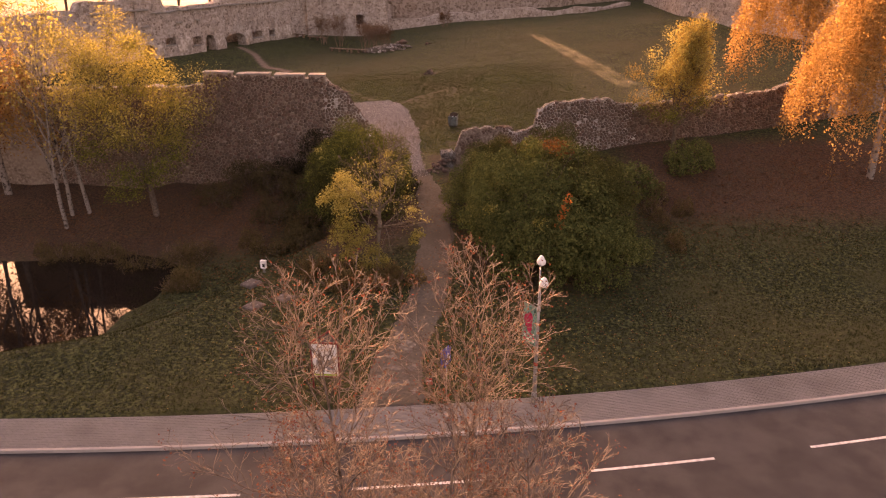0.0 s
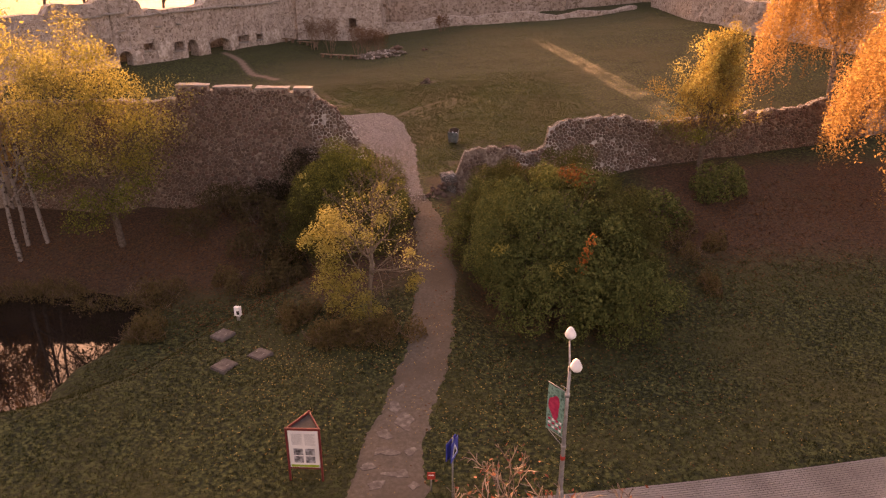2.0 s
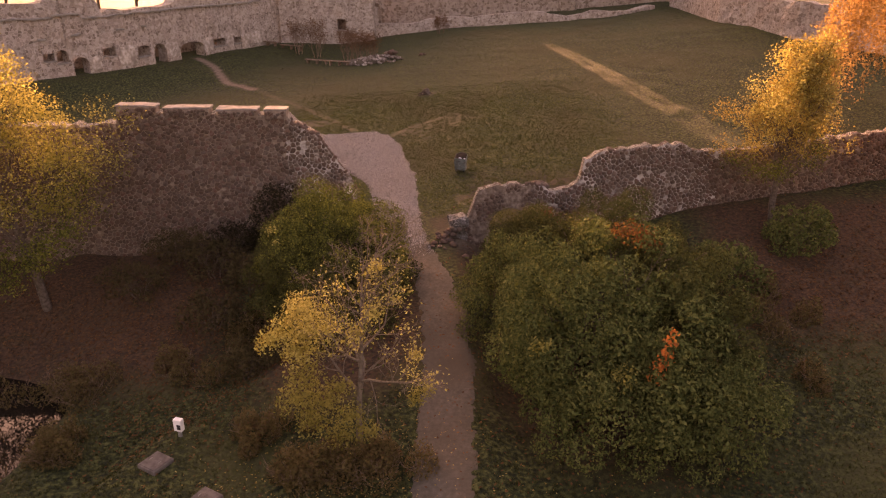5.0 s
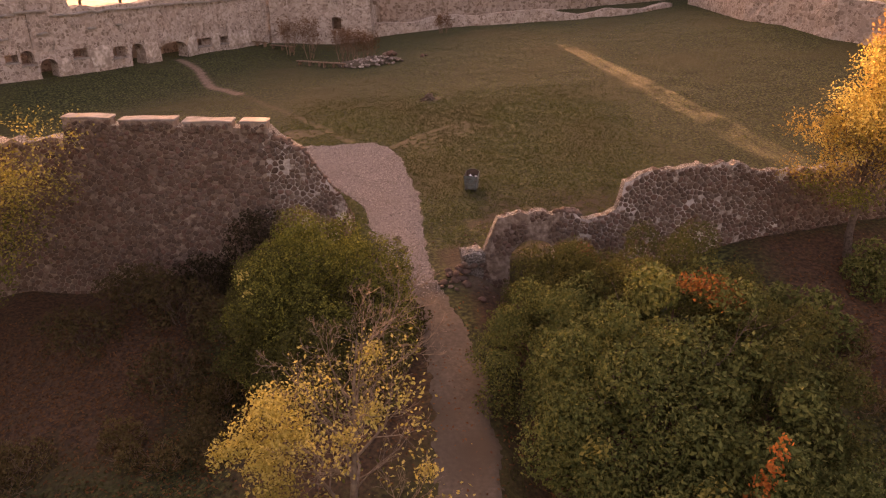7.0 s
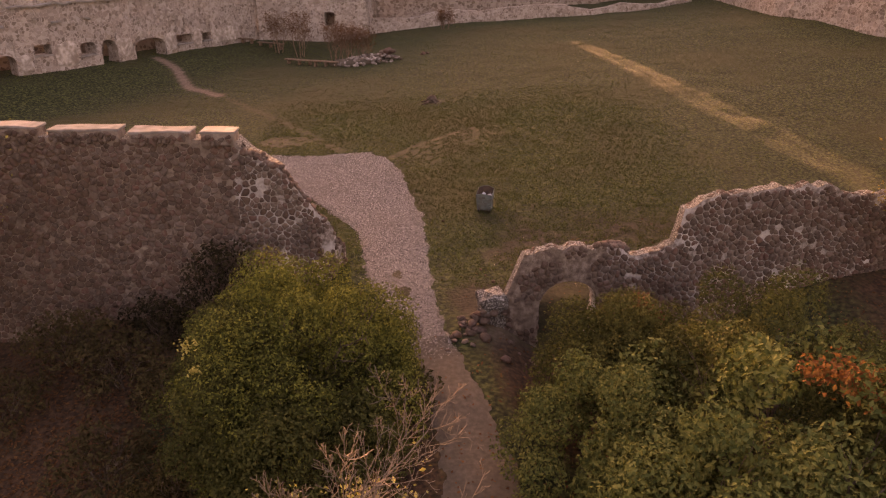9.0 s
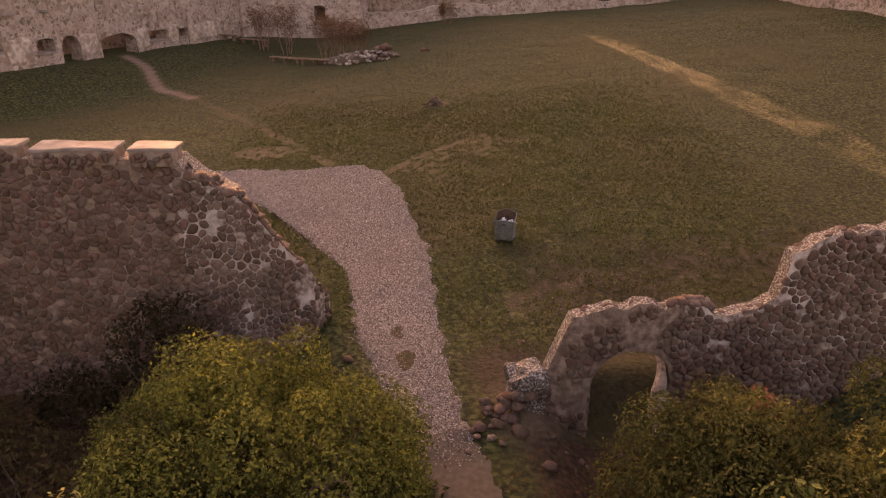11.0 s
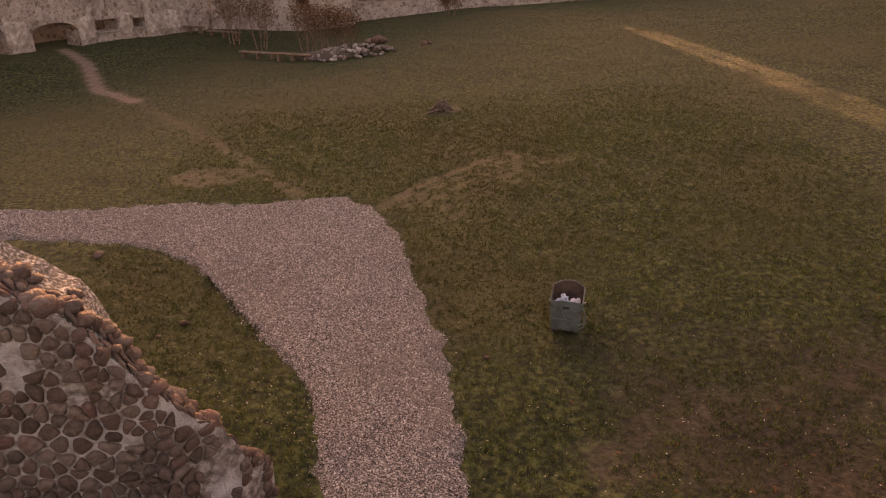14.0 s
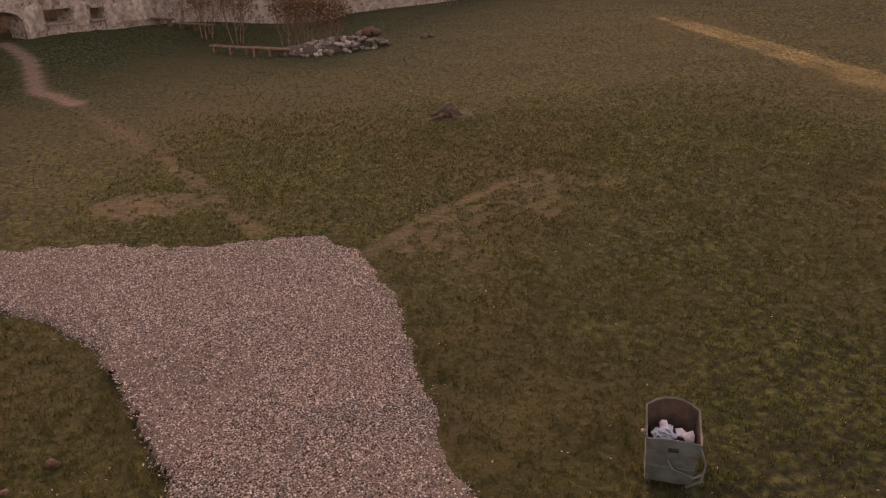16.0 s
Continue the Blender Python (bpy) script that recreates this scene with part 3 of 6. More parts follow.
# ---- path and gravel drive ----
def drape(name, x0, x1, y0, y1, step, material, keep, lift=0.035):
    ax, ay = np.arange(x0, x1, step), np.arange(y0, y1, step)
    X, Y = np.meshgrid(ax, ay)
    cover = drive_cover(X, Y) + 0.14 * vnoise(X * 2.2, Y * 2.2, 11) + 0.10 * vnoise(X * 6, Y * 6, 12)
    Z = height(X, Y) + np.minimum(np.clip(cover * 0.35, -0.06, lift), np.where(Y > 47, 0.034 + 0.02 * smooth(49, 52, Y) if lift > 0.04 else lift, lift))
    ok = keep(X, Y) & (cover > -0.12)
    n = len(ax)
    q = (ok[:-1, :-1] & ok[1:, :-1] & ok[:-1, 1:] & ok[1:, 1:]).ravel()
    i = (np.arange(len(ay) - 1)[:, None] * n + np.arange(n - 1)[None]).ravel()[q]
    f = np.stack([i, i + 1, i + n + 1, i + n], 1)
    used = np.unique(f)
    back = np.zeros(X.size, int)
    back[used] = np.arange(len(used))
    v = np.stack([X, Y, Z], -1).reshape(-1, 3)[used]
    return part(name, mesh_arrays(name, v, back[f], True), material)


path = tagged(drape("path", -5, 2, 23.4, 53.2, 0.1, M_DIRT, lambda X, Y: Y > -1, 0.03), "trodden earth and gravel path climbing to the gate", "path", kind="structure")
drive = tagged(drape("gravel_drive", -24, 0.5, 48.0, 69.0, 0.12, M_GRAVEL, lambda X, Y: Y > 49.0 + 0.7 * vnoise(X * 1.4, Y * 1.1, 21) + 0.4 * vnoise(X * 4, Y * 4, 22), 0.05), "pinkish crushed-gravel drive spreading in the castle yard", "gravel drive", kind="structure")


# ---- ruined walls ----
class Line:
    """A wall's course seen from above: place and outward normal at a run s along it."""

    def __init__(self, pts):
        self.p = np.array(pts, float)
        seg = np.hypot(*np.diff(self.p, axis=0).T)
        self.s = np.r_[0, np.cumsum(seg)]
        self.length = self.s[-1]

    def at(self, s):
        return np.interp(s, self.s, self.p[:, 0]), np.interp(s, self.s, self.p[:, 1])

    def out(self, s):
        e = 0.6
        s = min(max(s, 0), self.length)
        (x0, y0), (x1, y1) = self.at(max(0, s - e)), self.at(min(self.length, s + e))
        d = math.hypot(x1 - x0, y1 - y0)
        return (y1 - y0) / d, -(x1 - x0) / d

    def place(self, s, w, z):
        (x, y), (nx_, ny_) = self.at(s), self.out(s)
        return (x + nx_ * w, y + ny_ * w, z)


def ruin_wall(name, line, thick, bottom, top, material, openings=(), step=0.4, rough=0.06, seed=1, taper=1.0, crown=None):
    """A wall with a ragged top and real openings (s0, s1, sill, head, arched)."""
    cuts = set(np.round(np.arange(0, line.length, step), 3)) | {round(line.length, 3)}
    for a, b, *_ in openings:
        cuts |= {round(v, 3) for v in np.linspace(a, b, 9)}
    cuts = sorted(c for c in cuts if 0 <= c <= line.length)

    def head(o, s):
        a, b, z0, z1, arched = o
        if not arched:
            return z1
        u = (2 * s - a - b) / (b - a)
        return z1 - (b - a) * 0.5 * arched * (1 - math.sqrt(max(0, 1 - u * u)))

    verts, faces, tops, memo = [], [], [], {}

    def vert(s, z, w):
        key = (round(s, 3), round(z, 3), w)
        if key not in memo:
            k = rough * (float(vnoise(s * 1.3, z * 1.3, seed + w)) + 0.5 * float(vnoise(s * 3.1, z * 3.1, seed + 9)))
            memo[key] = len(verts)
            up = min(1.0, max(0.0, (z - bottom(s)) / max(0.5, top(s) - bottom(s))))
            verts.append(line.place(s, (k if w == 0 else -(thick(s) if callable(thick) else thick) * (1 + (taper - 1) * up) + k), z))
        return memo[key]

    for a, b in zip(cuts, cuts[1:]):
        m = (a + b) / 2
        o = next((o for o in openings if o[0] <= m <= o[1]), None)
        spans = [(bottom(a), bottom(b), top(a), top(b))]
        if o:
            spans = [(bottom(a), bottom(b), o[2], o[2]), (head(o, a), head(o, b), top(a), top(b))]
        for za, zb, ta, tb in spans:
            if ta - za < 0.05 or tb - zb < 0.05:
                continue
            rows = max(1, int(max(ta - za, tb - zb) / 0.6))
            A = [za + (ta - za) * r / rows for r in range(rows + 1)]
            B = [zb + (tb - zb) * r / rows for r in range(rows + 1)]
            for r in range(rows):
                faces.append((vert(a, A[r], 0), vert(b, B[r], 0), vert(b, B[r + 1], 0), vert(a, A[r + 1], 0)))
                faces.append((vert(b, B[r], 1), vert(a, A[r], 1), vert(a, A[r + 1], 1), vert(b, B[r + 1], 1)))
            tops.append(len(faces))
            faces.append((vert(a, ta, 0), vert(b, tb, 0), vert(b, tb, 1), vert(a, ta, 1)))
            faces.append((vert(b, zb, 0), vert(a, za, 0), vert(a, za, 1), vert(b, zb, 1)))
            for s, z0, z1, ends in ((a, za, ta, 0), (b, zb, tb, 1)):
                edge = s in (cuts[0], cuts[-1]) or any(abs(s - v) < 2e-3 for q in openings for v in q[:2])
                if edge:
                    faces.append((vert(s, z0, 1 - ends), vert(s, z0, ends), vert(s, z1, ends), vert(s, z1, 1 - ends)))
    me = mesh_lists(name, verts, faces)
    me.materials.append(material)
    if crown is not None:
        me.materials.append(crown)
        for i in tops:
            me.polygons[i].material_index = 1
    return part(name, me, material)


def cells(rng, u0, u1, v0, v1, size):
    """Uneven stone outlines that fill a field: cells round scattered points of mixed spacing, cut by their neighbours."""
    nu, nv = int((u1 - u0) / size) + 1, int((v1 - v0) / (size * 0.8)) + 1
    grid, pts = {}, []

    def put(x, y, apart):
        k = (int(math.floor(x / size)), int(math.floor(y / size)))
        for a in (-1, 0, 1):
            for b in (-1, 0, 1):
                for q in grid.get((k[0] + a, k[1] + b), ()):
                    if math.hypot(x - pts[q][0], (y - pts[q][1]) * 1.4) < apart:
                        return
        grid.setdefault(k, []).append(len(pts))
        pts.append((x, y))

    for apart, tries in ((1.4, 0.5), (0.85, 2.5), (0.5, 3.0)):
        for _ in range(int(nu * nv * tries)):
            put(rng.uniform(u0 - size, u1 + size), rng.uniform(v0 - size, v1 + size), apart * size)
    for px, py in pts:
        if not (u0 <= px <= u1 and v0 <= py <= v1):
            continue
        w = size * 0.95
        poly = [(px - w, py - w * 0.6), (px - w * 0.6, py - w), (px + w * 0.6, py - w), (px + w, py - w * 0.6), (px + w, py + w * 0.6), (px + w * 0.6, py + w), (px - w * 0.6, py + w), (px - w, py + w * 0.6)]
        kx, ky = int(math.floor(px / size)), int(math.floor(py / size))
        for q in [pts[n] for a in (-2, -1, 0, 1, 2) for b in (-2, -1, 0, 1, 2) for n in grid.get((kx + a, ky + b), ())]:
            if q == (px, py):
                continue
            mx_, my_, ex, ey = (px + q[0]) / 2, (py + q[1]) / 2, q[0] - px, q[1] - py
            res = []
            for a, b in zip(poly, poly[1:] + poly[:1]):
                da, db = (a[0] - mx_) * ex + (a[1] - my_) * ey, (b[0] - mx_) * ex + (b[1] - my_) * ey
                if da <= 0:
                    res.append(a)
                if da * db < 0:
                    t = da / (da - db)
                    res.append((a[0] + t * (b[0] - a[0]), a[1] + t * (b[1] - a[1])))
            poly = res
            if len(poly) < 3:
                break
        if len(poly) >= 3:
            yield px, py, poly


def stone(poly, rng, joint, bulge, size):
    """One field stone: an outline with cut corners, a waist and a rounded face."""
    cx, cy = sum(p[0] for p in poly) / len(poly), sum(p[1] for p in poly) / len(poly)
    k = 1 - joint / size * rng.uniform(0.5, 1.8)
    ring = []
    for a, b in zip(poly, poly[1:] + poly[:1]):
        c = rng.uniform(0.12, 0.3)
        ring += [(a[0] * (1 - c) + b[0] * c, a[1] * (1 - c) + b[1] * c), (a[0] * c + b[0] * (1 - c), a[1] * c + b[1] * (1 - c))]
    n, out = len(ring), []
    tilt = rng.uniform(-0.1, 0.1, 2)
    for sc, w in ((k, -0.05), (k * 0.95, bulge * 0.5), (k * 0.74, bulge)):
        for x, y in ring:
            u, v = cx + (x - cx) * sc, cy + (y - cy) * sc
            out.append((u, v, w + ((u - cx) * tilt[0] + (v - cy) * tilt[1]) * (w > 0)))
    faces = [(r * n + i, r * n + (i + 1) % n, (r + 1) * n + (i + 1) % n, (r + 1) * n + i) for r in range(2) for i in range(n)]
    return out, faces + [tuple(2 * n + i for i in range(n))]


def face_stones(owner, rng, field, size, keep, put, near, bulge=0.07, joint=0.05, most=300):
    """Stones in the face of a wall: those of the nearest stretch are pieces, the rest one mesh."""
    jv, jf, count = [], [], 0
    for u, v, poly in cells(rng, *field, size):
        if not keep(u, v) or rng.random() < 0.03:
            continue
        sv, sf = stone(poly, rng, joint, bulge * rng.uniform(0.5, 1.3), size)
        sv = [put(*p) for p in sv]
        if near(u, v) and count < most:
            count += 1
            part("stone", mesh_lists("stone", sv, sf, True), M_STONE, owner)
        else:
            k = len(jv)
            jv += sv
            jf += [tuple(i + k for i in f) for f in sf]
    if jv:
        tagged(part("stonework", mesh_lists("stonework", jv, jf, True), M_STONE_JOINED, owner), kind="stuff")


def profile(pairs, amount=0.12, seed=0, step=0.45):
    s, z = zip(*pairs)
    return lambda v: float(np.interp(v, s, z)) + amount * float(vnoise(v / step, seed * 3.3, seed))


def blob(rng, radius, squash=(1, 1, 0.75), rough=0.25):
    bm = bmesh.new()
    bmesh.ops.create_icosphere(bm, subdivisions=2, radius=radius)
    off = Vector(rng.uniform(-9, 9, 3))
    for v in bm.verts:
        k = 1 + rough * noise.noise(v.co / radius * 1.1 + off) + rough * 0.5 * noise.noise(v.co / radius * 2.6 + off)
        v.co = Vector((v.co.x * squash[0] * k, v.co.y * squash[1] * k, v.co.z * squash[2] * k))
    for f in bm.faces:
        f.smooth = True
    return bm


rng = np.random.default_rng(21)
BLOBS = []
for i in range(8):
    bm = blob(rng, 1.0, (1, rng.uniform(0.7, 1), rng.uniform(0.5, 0.8)), 0.35)
    me = bpy.data.meshes.new("boulder")
    bm.to_mesh(me)
    bm.free()
    me.materials.append(M_STONE)
    BLOBS.append(me)


def boulder(rng, x, y, r, owner=None, name="stone", sink=0.3, z=None):
    ob = new(name, BLOBS[rng.integers(len(BLOBS))])
    ob.matrix_basis = pose(x, y, (ground_z(x, y) if z is None else z) + r * (0.6 - sink), *rng.uniform(-25, 25, 2), rng.uniform(0, 360)) @ Matrix.Diagonal((r, r, r, 1))
    if owner is not None:
        ob.parent = owner
    return ob


# the tall wall by the gate, capped, with a broken end
lw = Line([(-34, 52.4), (-17.1, 52.5), (-7.2, 52.65), (-6.1, 52.9), (-5.35, 53.5), (-4.98, 54.4)])
LW_TOP = [(0, 7.3), (16.8, 7.5), (16.95, 8.15), (25.65, 7.9), (25.9, 7.45), (26.5, 7.1), (27.1, 6.8), (27.7, 5.95), (28.3, 5.1), (29.0, 4.15), (30.1, 2.9)]


def lw_top_raw(s):
    return float(np.interp(s, *zip(*LW_TOP)))


def lw_top(s):
    rag = 0.14 * float(vnoise(s * 2.6, 0.5, 4)) + 0.07 * float(vnoise(s * 6.5, 0.5, 6))
    return lw_top_raw(s) + (rag if s > 25.8 or s < 16.8 else 0)


wall_left = tagged(ruin_wall("wall_left", lw, lambda s: 0.85 + 0.3 * float(smooth(25.3, 26.0, s)) - 0.55 * float(smooth(26.6, 28.6, s)), lambda s: -1.2, lw_top, M_MORTAR, seed=2, step=0.2, rough=0.018, crown=M_LICHEN), "tall fieldstone castle wall with a crumbled broken end", "castle wall", kind="structure")
wall_left.data.materials.append(M_MORTAR_PALE)
for p in wall_left.data.polygons:
    if p.material_index == 0 and p.center.x + 0.5 * float(vnoise(p.center.x, p.center.z * 1.3, 61)) > -8.6:
        p.material_index = 2


def bald(u, v):
    """Where the facing stones have fallen and the lime core shows."""
    spots = ((28.75, 3.9, 0.3, 0.75), (28.4, 5.0, 0.25, 0.3), (26.35, 6.2, 0.28, 0.5), (27.1, 5.7, 0.2, 0.3), (29.3, 3.0, 0.35, 0.4))
    return any(math.hypot((u - a) / c, (v - b) / d) < 0.75 + 0.5 * float(vnoise(u * 5, v * 5, 66)) for a, b, c, d in spots)


rng = np.random.default_rng(31)
face_stones(wall_left, rng, (5, 25.4, -0.6, 8.2), 0.31, lambda u, v: v < lw_top(u) - 0.12, lambda u, v, w: lw.place(u, w + 0.01, v),
            lambda u, v: lw.at(u)[0] > -10.8 and v > 2.6, 0.04, 0.02)
face_stones(wall_left, rng, (25.3, lw.length, 1.2, 7.6), 0.29, lambda u, v: v < lw_top(u) - 0.03 and not bald(u, v), lambda u, v, w: lw.place(min(u, lw.length), w + 0.01, v),
            lambda u, v: v > 3.0, 0.06, 0.034, 300)
face_stones(wall_left, rng, (25.7, lw.length, 0.03, 0.5), 0.2, lambda u, v: True,
            lambda u, v, w: lw.place(min(u, lw.length), -v + w * 0.5, lw_top(min(u, lw.length)) + w * 0.9 - 0.02), lambda u, v: True, 0.10, 0.025, 150)
# rounded stones standing proud along the broken edge
for k in range(64):
    s = 25.95 + (lw.length - 26.0) * (k + rng.random()) / 64
    x, y, z = lw.place(s, -rng.choice([0.1, 0.3, 0.5]) - rng.uniform(0, 0.12), lw_top(s))
    boulder(rng, x, y, rng.uniform(0.09, 0.19), wall_left, "stone", 0.45, z)
# pale slabs that cap it, with narrow slots between
for x0, x1, dz in ((-17.1, -15.05, 0.0), (-14.72, -12.3, -0.03), (-12.0, -9.85, -0.04), (-9.55, -8.35, -0.02)):
    z = lw_top_raw((x0 + x1) / 2 + 34)
    bm = box_bm(x1 - x0, 0.8, 0.09, ((x0 + x1) / 2, 51.65, 0), 0.025)
    bmesh.ops.subdivide_edges(bm, edges=[e for e in bm.edges if e.calc_length() > 0.8], cuts=5, use_grid_fill=True)
    for v in bm.verts:
        v.co.z += 0.07 * noise.noise(v.co * 0.9) + 0.02 * noise.noise(v.co * 4.0) + z + 0.31 + dz
        v.co.y += 1.22 + 0.03 * noise.noise(v.co * 1.7)
    part("capping_slab", bm, M_CAP, wall_left, "pale weathered capping slab")
    block = box_bm(x1 - x0 - 0.06, 0.74, 0.42, ((x0 + x1) / 2, 52.86, z + 0.06), 0.03)
    part("merlon", block, M_MORTAR, wall_left, "fieldstone merlon under a slab")
    for u, v, poly in cells(rng, x0 + 0.1, x1 - 0.1, z - 0.1, z + 0.16, 0.22):
        sv, sf = stone([(min(max(a, x0 + 0.02), x1 - 0.02), min(b, z + 0.25)) for a, b in poly], rng, 0.02, 0.05, 0.22)
        part("stone", mesh_lists("stone", [(u, 52.47 - w, v) for u, v, w in sv], sf, True), M_STONE, wall_left)

# the lower wall beyond the gate, with a small arch, stepping up to the right
rw = Line([(0.75, 49.6), (6.8, 50.0), (13, 50.7), (20, 52.5), (27, 54.6), (38, 58.5)])
rw_top = profile([(0, 2.9), (0.35, 3.9), (0.75, 4.75), (1.2, 5.0), (2.6, 4.95), (3.6, 4.85), (4.6, 4.65), (5.75, 4.95), (5.9, 5.6), (6.0, 6.25), (6.6, 6.5), (7.6, 6.75), (10.8, 6.85), (11.6, 6.55), (13.0, 6.3), (15, 6.4), (20, 6.55), (24.5, 6.75), (25.0, 7.1), (26.0, 7.1), (26.3, 6.6), (40, 6.8)], 0.13, 6, 0.33)
ARCH = (1.3, 3.36, 0.9, 3.75, 0.9)
wall_right = tagged(ruin_wall("wall_right", rw, 0.95, lambda s: 0.6, rw_top, M_MORTAR, [ARCH], 0.12, 0.018, 5, 0.42, M_LICHEN), "low ruined fieldstone wall with a small arched opening", "castle wall", kind="structure")
wall_right.data.materials.append(M_MORTAR_PALE)
for p in wall_right.data.polygons:
    if p.material_index == 0 and 4.4 < p.center.x + 1.2 * float(vnoise(p.center.x * 0.8, p.center.z, 67)) < 13.5:
        p.material_index = 2
rng = np.random.default_rng(41)


def rw_keep(u, v):
    z = ground_z(*rw.place(u, 0.6, 0)[:2])
    if u < 3.4 and float(vnoise(u * 1.2, v * 1.2, 88)) < 0.35:
        return False
    return z - 0.3 < v < rw_top(u) - 0.1 and not (v < ARCH[3] - 0.9 and abs(u - 2.33) < 1.1 or math.hypot(u - 2.33, v - ARCH[3] + 1.0) < 1.15)


face_stones(wall_right, rng, (0, 30, 0.8, 7.2), 0.29, rw_keep, lambda u, v, w: rw.place(max(0, u), w + 0.01, v), lambda u, v: u < 11 and v > 2.8, 0.055, 0.03)
face_stones(wall_right, rng, (0, 30, 0.03, 0.4), 0.22, lambda u, v: rng.random() < 0.55 and abs(rw_top(max(0, u) + 0.15) - rw_top(max(0, u - 0.15))) < 0.2, lambda u, v, w: rw.place(max(0, u), -v, rw_top(max(0, u)) + w * 0.8 - 0.03), lambda u, v: u < 11, 0.06, 0.03, 150)
# the arch's reveals: one a rough pale face, one of dark stones
for side, sgn in ((ARCH[0], 1), (ARCH[1], -1)):
    for u, v, poly in cells(rng, 0.05, 0.9, 1.2, 2.9, 0.3):
        if 0.1 < u < 0.9 and 1.1 < v < 2.75 and (sgn > 0 or rng.random() < 0.25):
            sv, sf = stone(poly, rng, 0.04, 0.05, 0.3)
            part("stone", mesh_lists("stone", [rw.place(side + sgn * (w - 0.01), -a, b) for a, b, w in sv], sf if sgn < 0 else [f[::-1] for f in sf], True), M_STONE, wall_right)
n, v = 14, []
for j in range(n):
    for i in range(n):
        a, b = 0.02 + 0.7 * i / (n - 1), 1.0 + 2.5 * j / (n - 1)
        w = 0.04 + 0.3 * math.sin(math.pi * min(1, i / (n - 1) * 1.15)) * (0.5 + 0.5 * math.sin(b * 1.9 - 2.2)) + 0.07 * noise.noise((a * 4, b * 4, 3.0)) + 0.03 * noise.noise((a * 11, b * 11, 5.0)) + 0.16 * smooth(2.3, 3.5, b) * (b - 2.3)
        v.append(rw.place(ARCH[1] - float(w), -a, b))
part("reveal", mesh_lists("reveal", v, [(j * n + i, j * n + i + 1, (j + 1) * n + i + 1, (j + 1) * n + i) for j in range(n - 1) for i in range(n - 1)], False), M_MORTAR_PALE, wall_right, "rough pale reveal of the small arch")
for k in range(22):
    u = 3.1 + 1.25 * rng.random()
    boulder(rng, *rw.place(u, -0.08 - 0.3 * rng.random(), 0)[:2], rng.uniform(0.1, 0.2), wall_right, "stone", 0.3, rw_top(u) - 0.02)
# broken footings beside the gate
footing = base("rubble_footing", (0, 0, 0), "broken wall footing and tumbled stones beside the gate", "rubble")
for k in range(48):
    t = rng.random() ** 0.7
    x, y = -1.1 + 2.0 * t + rng.normal(0, 0.22), 49.0 + 0.75 * t + rng.normal(0, 0.4)
    boulder(rng, x, y, rng.uniform(0.07, 0.2) * (0.7 + 0.5 * t), footing, "stone", 0.25, ground_z(x, y) + (0.75 * t**2 if y > 49.3 else 0))
slab = box_bm(0.9, 0.8, 0.8, (0.45, 49.75, 3.0), 0.1, pose(0, 0, 0, 8, -12, 10))
bmesh.ops.subdivide_edges(slab, edges=slab.edges[:], cuts=4, use_grid_fill=True)
for v in slab.verts:
    v.co += 0.14 * Vector(noise.noise_vector(v.co * 2.2)) + 0.06 * Vector(noise.noise_vector(v.co * 6.0))
part("masonry_lump", slab, M_LICHEN, footing, "lump of mortared rubble")
core = box_bm(1.0, 0.8, 2.2, (0.5, 49.95, 1.7), 0.15)
bmesh.ops.subdivide_edges(core, edges=core.edges[:], cuts=4, use_grid_fill=True)
for v in core.verts:
    v.co += 0.16 * Vector(noise.noise_vector(v.co * 1.8)) + 0.06 * Vector(noise.noise_vector(v.co * 5.0))
part("masonry_stub", core, M_LICHEN, footing)
for k in range(14):
    x, y = 1.0 + rng.uniform(0, 3.2), 48.4 + rng.uniform(-0.5, 0.9)
    tagged(boulder(rng, x, y, rng.uniform(0.06, 0.15), None, "fallen_stone"), "fallen grey fieldstone lying at the wall's foot", "stone", "fallen stones")

# ---- the ruined range at the back of the yard ----
rangeline = Line([(-46, 68), (-37, 79), (-30, 87.5), (-23.5, 99.5), (-19.0, 107)])


range_top = profile([(0, 10.4), (13.2, 10.6), (13.4, 11.4), (18, 11.5), (22.9, 11.4), (23.1, 10.35), (25.9, 10.3), (31.5, 10.45), (32.2, 11.0), (38, 11.3), (40, 12.2), (52, 12.6)], 0.22, 8, 1.1)
RANGE_HOLES = [(17.2, 18.2, 6.4, 7.05, 0), (18.4, 19.45, 6.1, 7.25, 0.8), (19.75, 21.2, 4.6, 6.45, 0.7), (22.65, 23.95, 6.2, 7.0, 0), (26.35, 27.8, 5.8, 6.8, 0.3),
               (28.3, 29.9, 4.7, 6.8, 0.8), (31.75, 35.15, 4.7, 6.5, 0.35), (36.55, 38.4, 5.6, 6.4, 0), (39.8, 40.8, 5.6, 6.3, 0)]
castle_range = tagged(ruin_wall("wall_range", rangeline, 1.3, lambda s: 3.5, range_top, M_RUIN, RANGE_HOLES, 0.5, 0.1, 11), "long roofless castle range of rubble masonry with small openings", "castle ruin", kind="structure")
# rear wall of the rooms, added in darker masonry for shade behind the openings
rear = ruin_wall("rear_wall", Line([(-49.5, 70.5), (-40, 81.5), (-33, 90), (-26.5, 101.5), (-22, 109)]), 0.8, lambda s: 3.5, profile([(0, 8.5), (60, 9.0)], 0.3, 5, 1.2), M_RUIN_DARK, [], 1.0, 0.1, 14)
rear.parent = castle_range
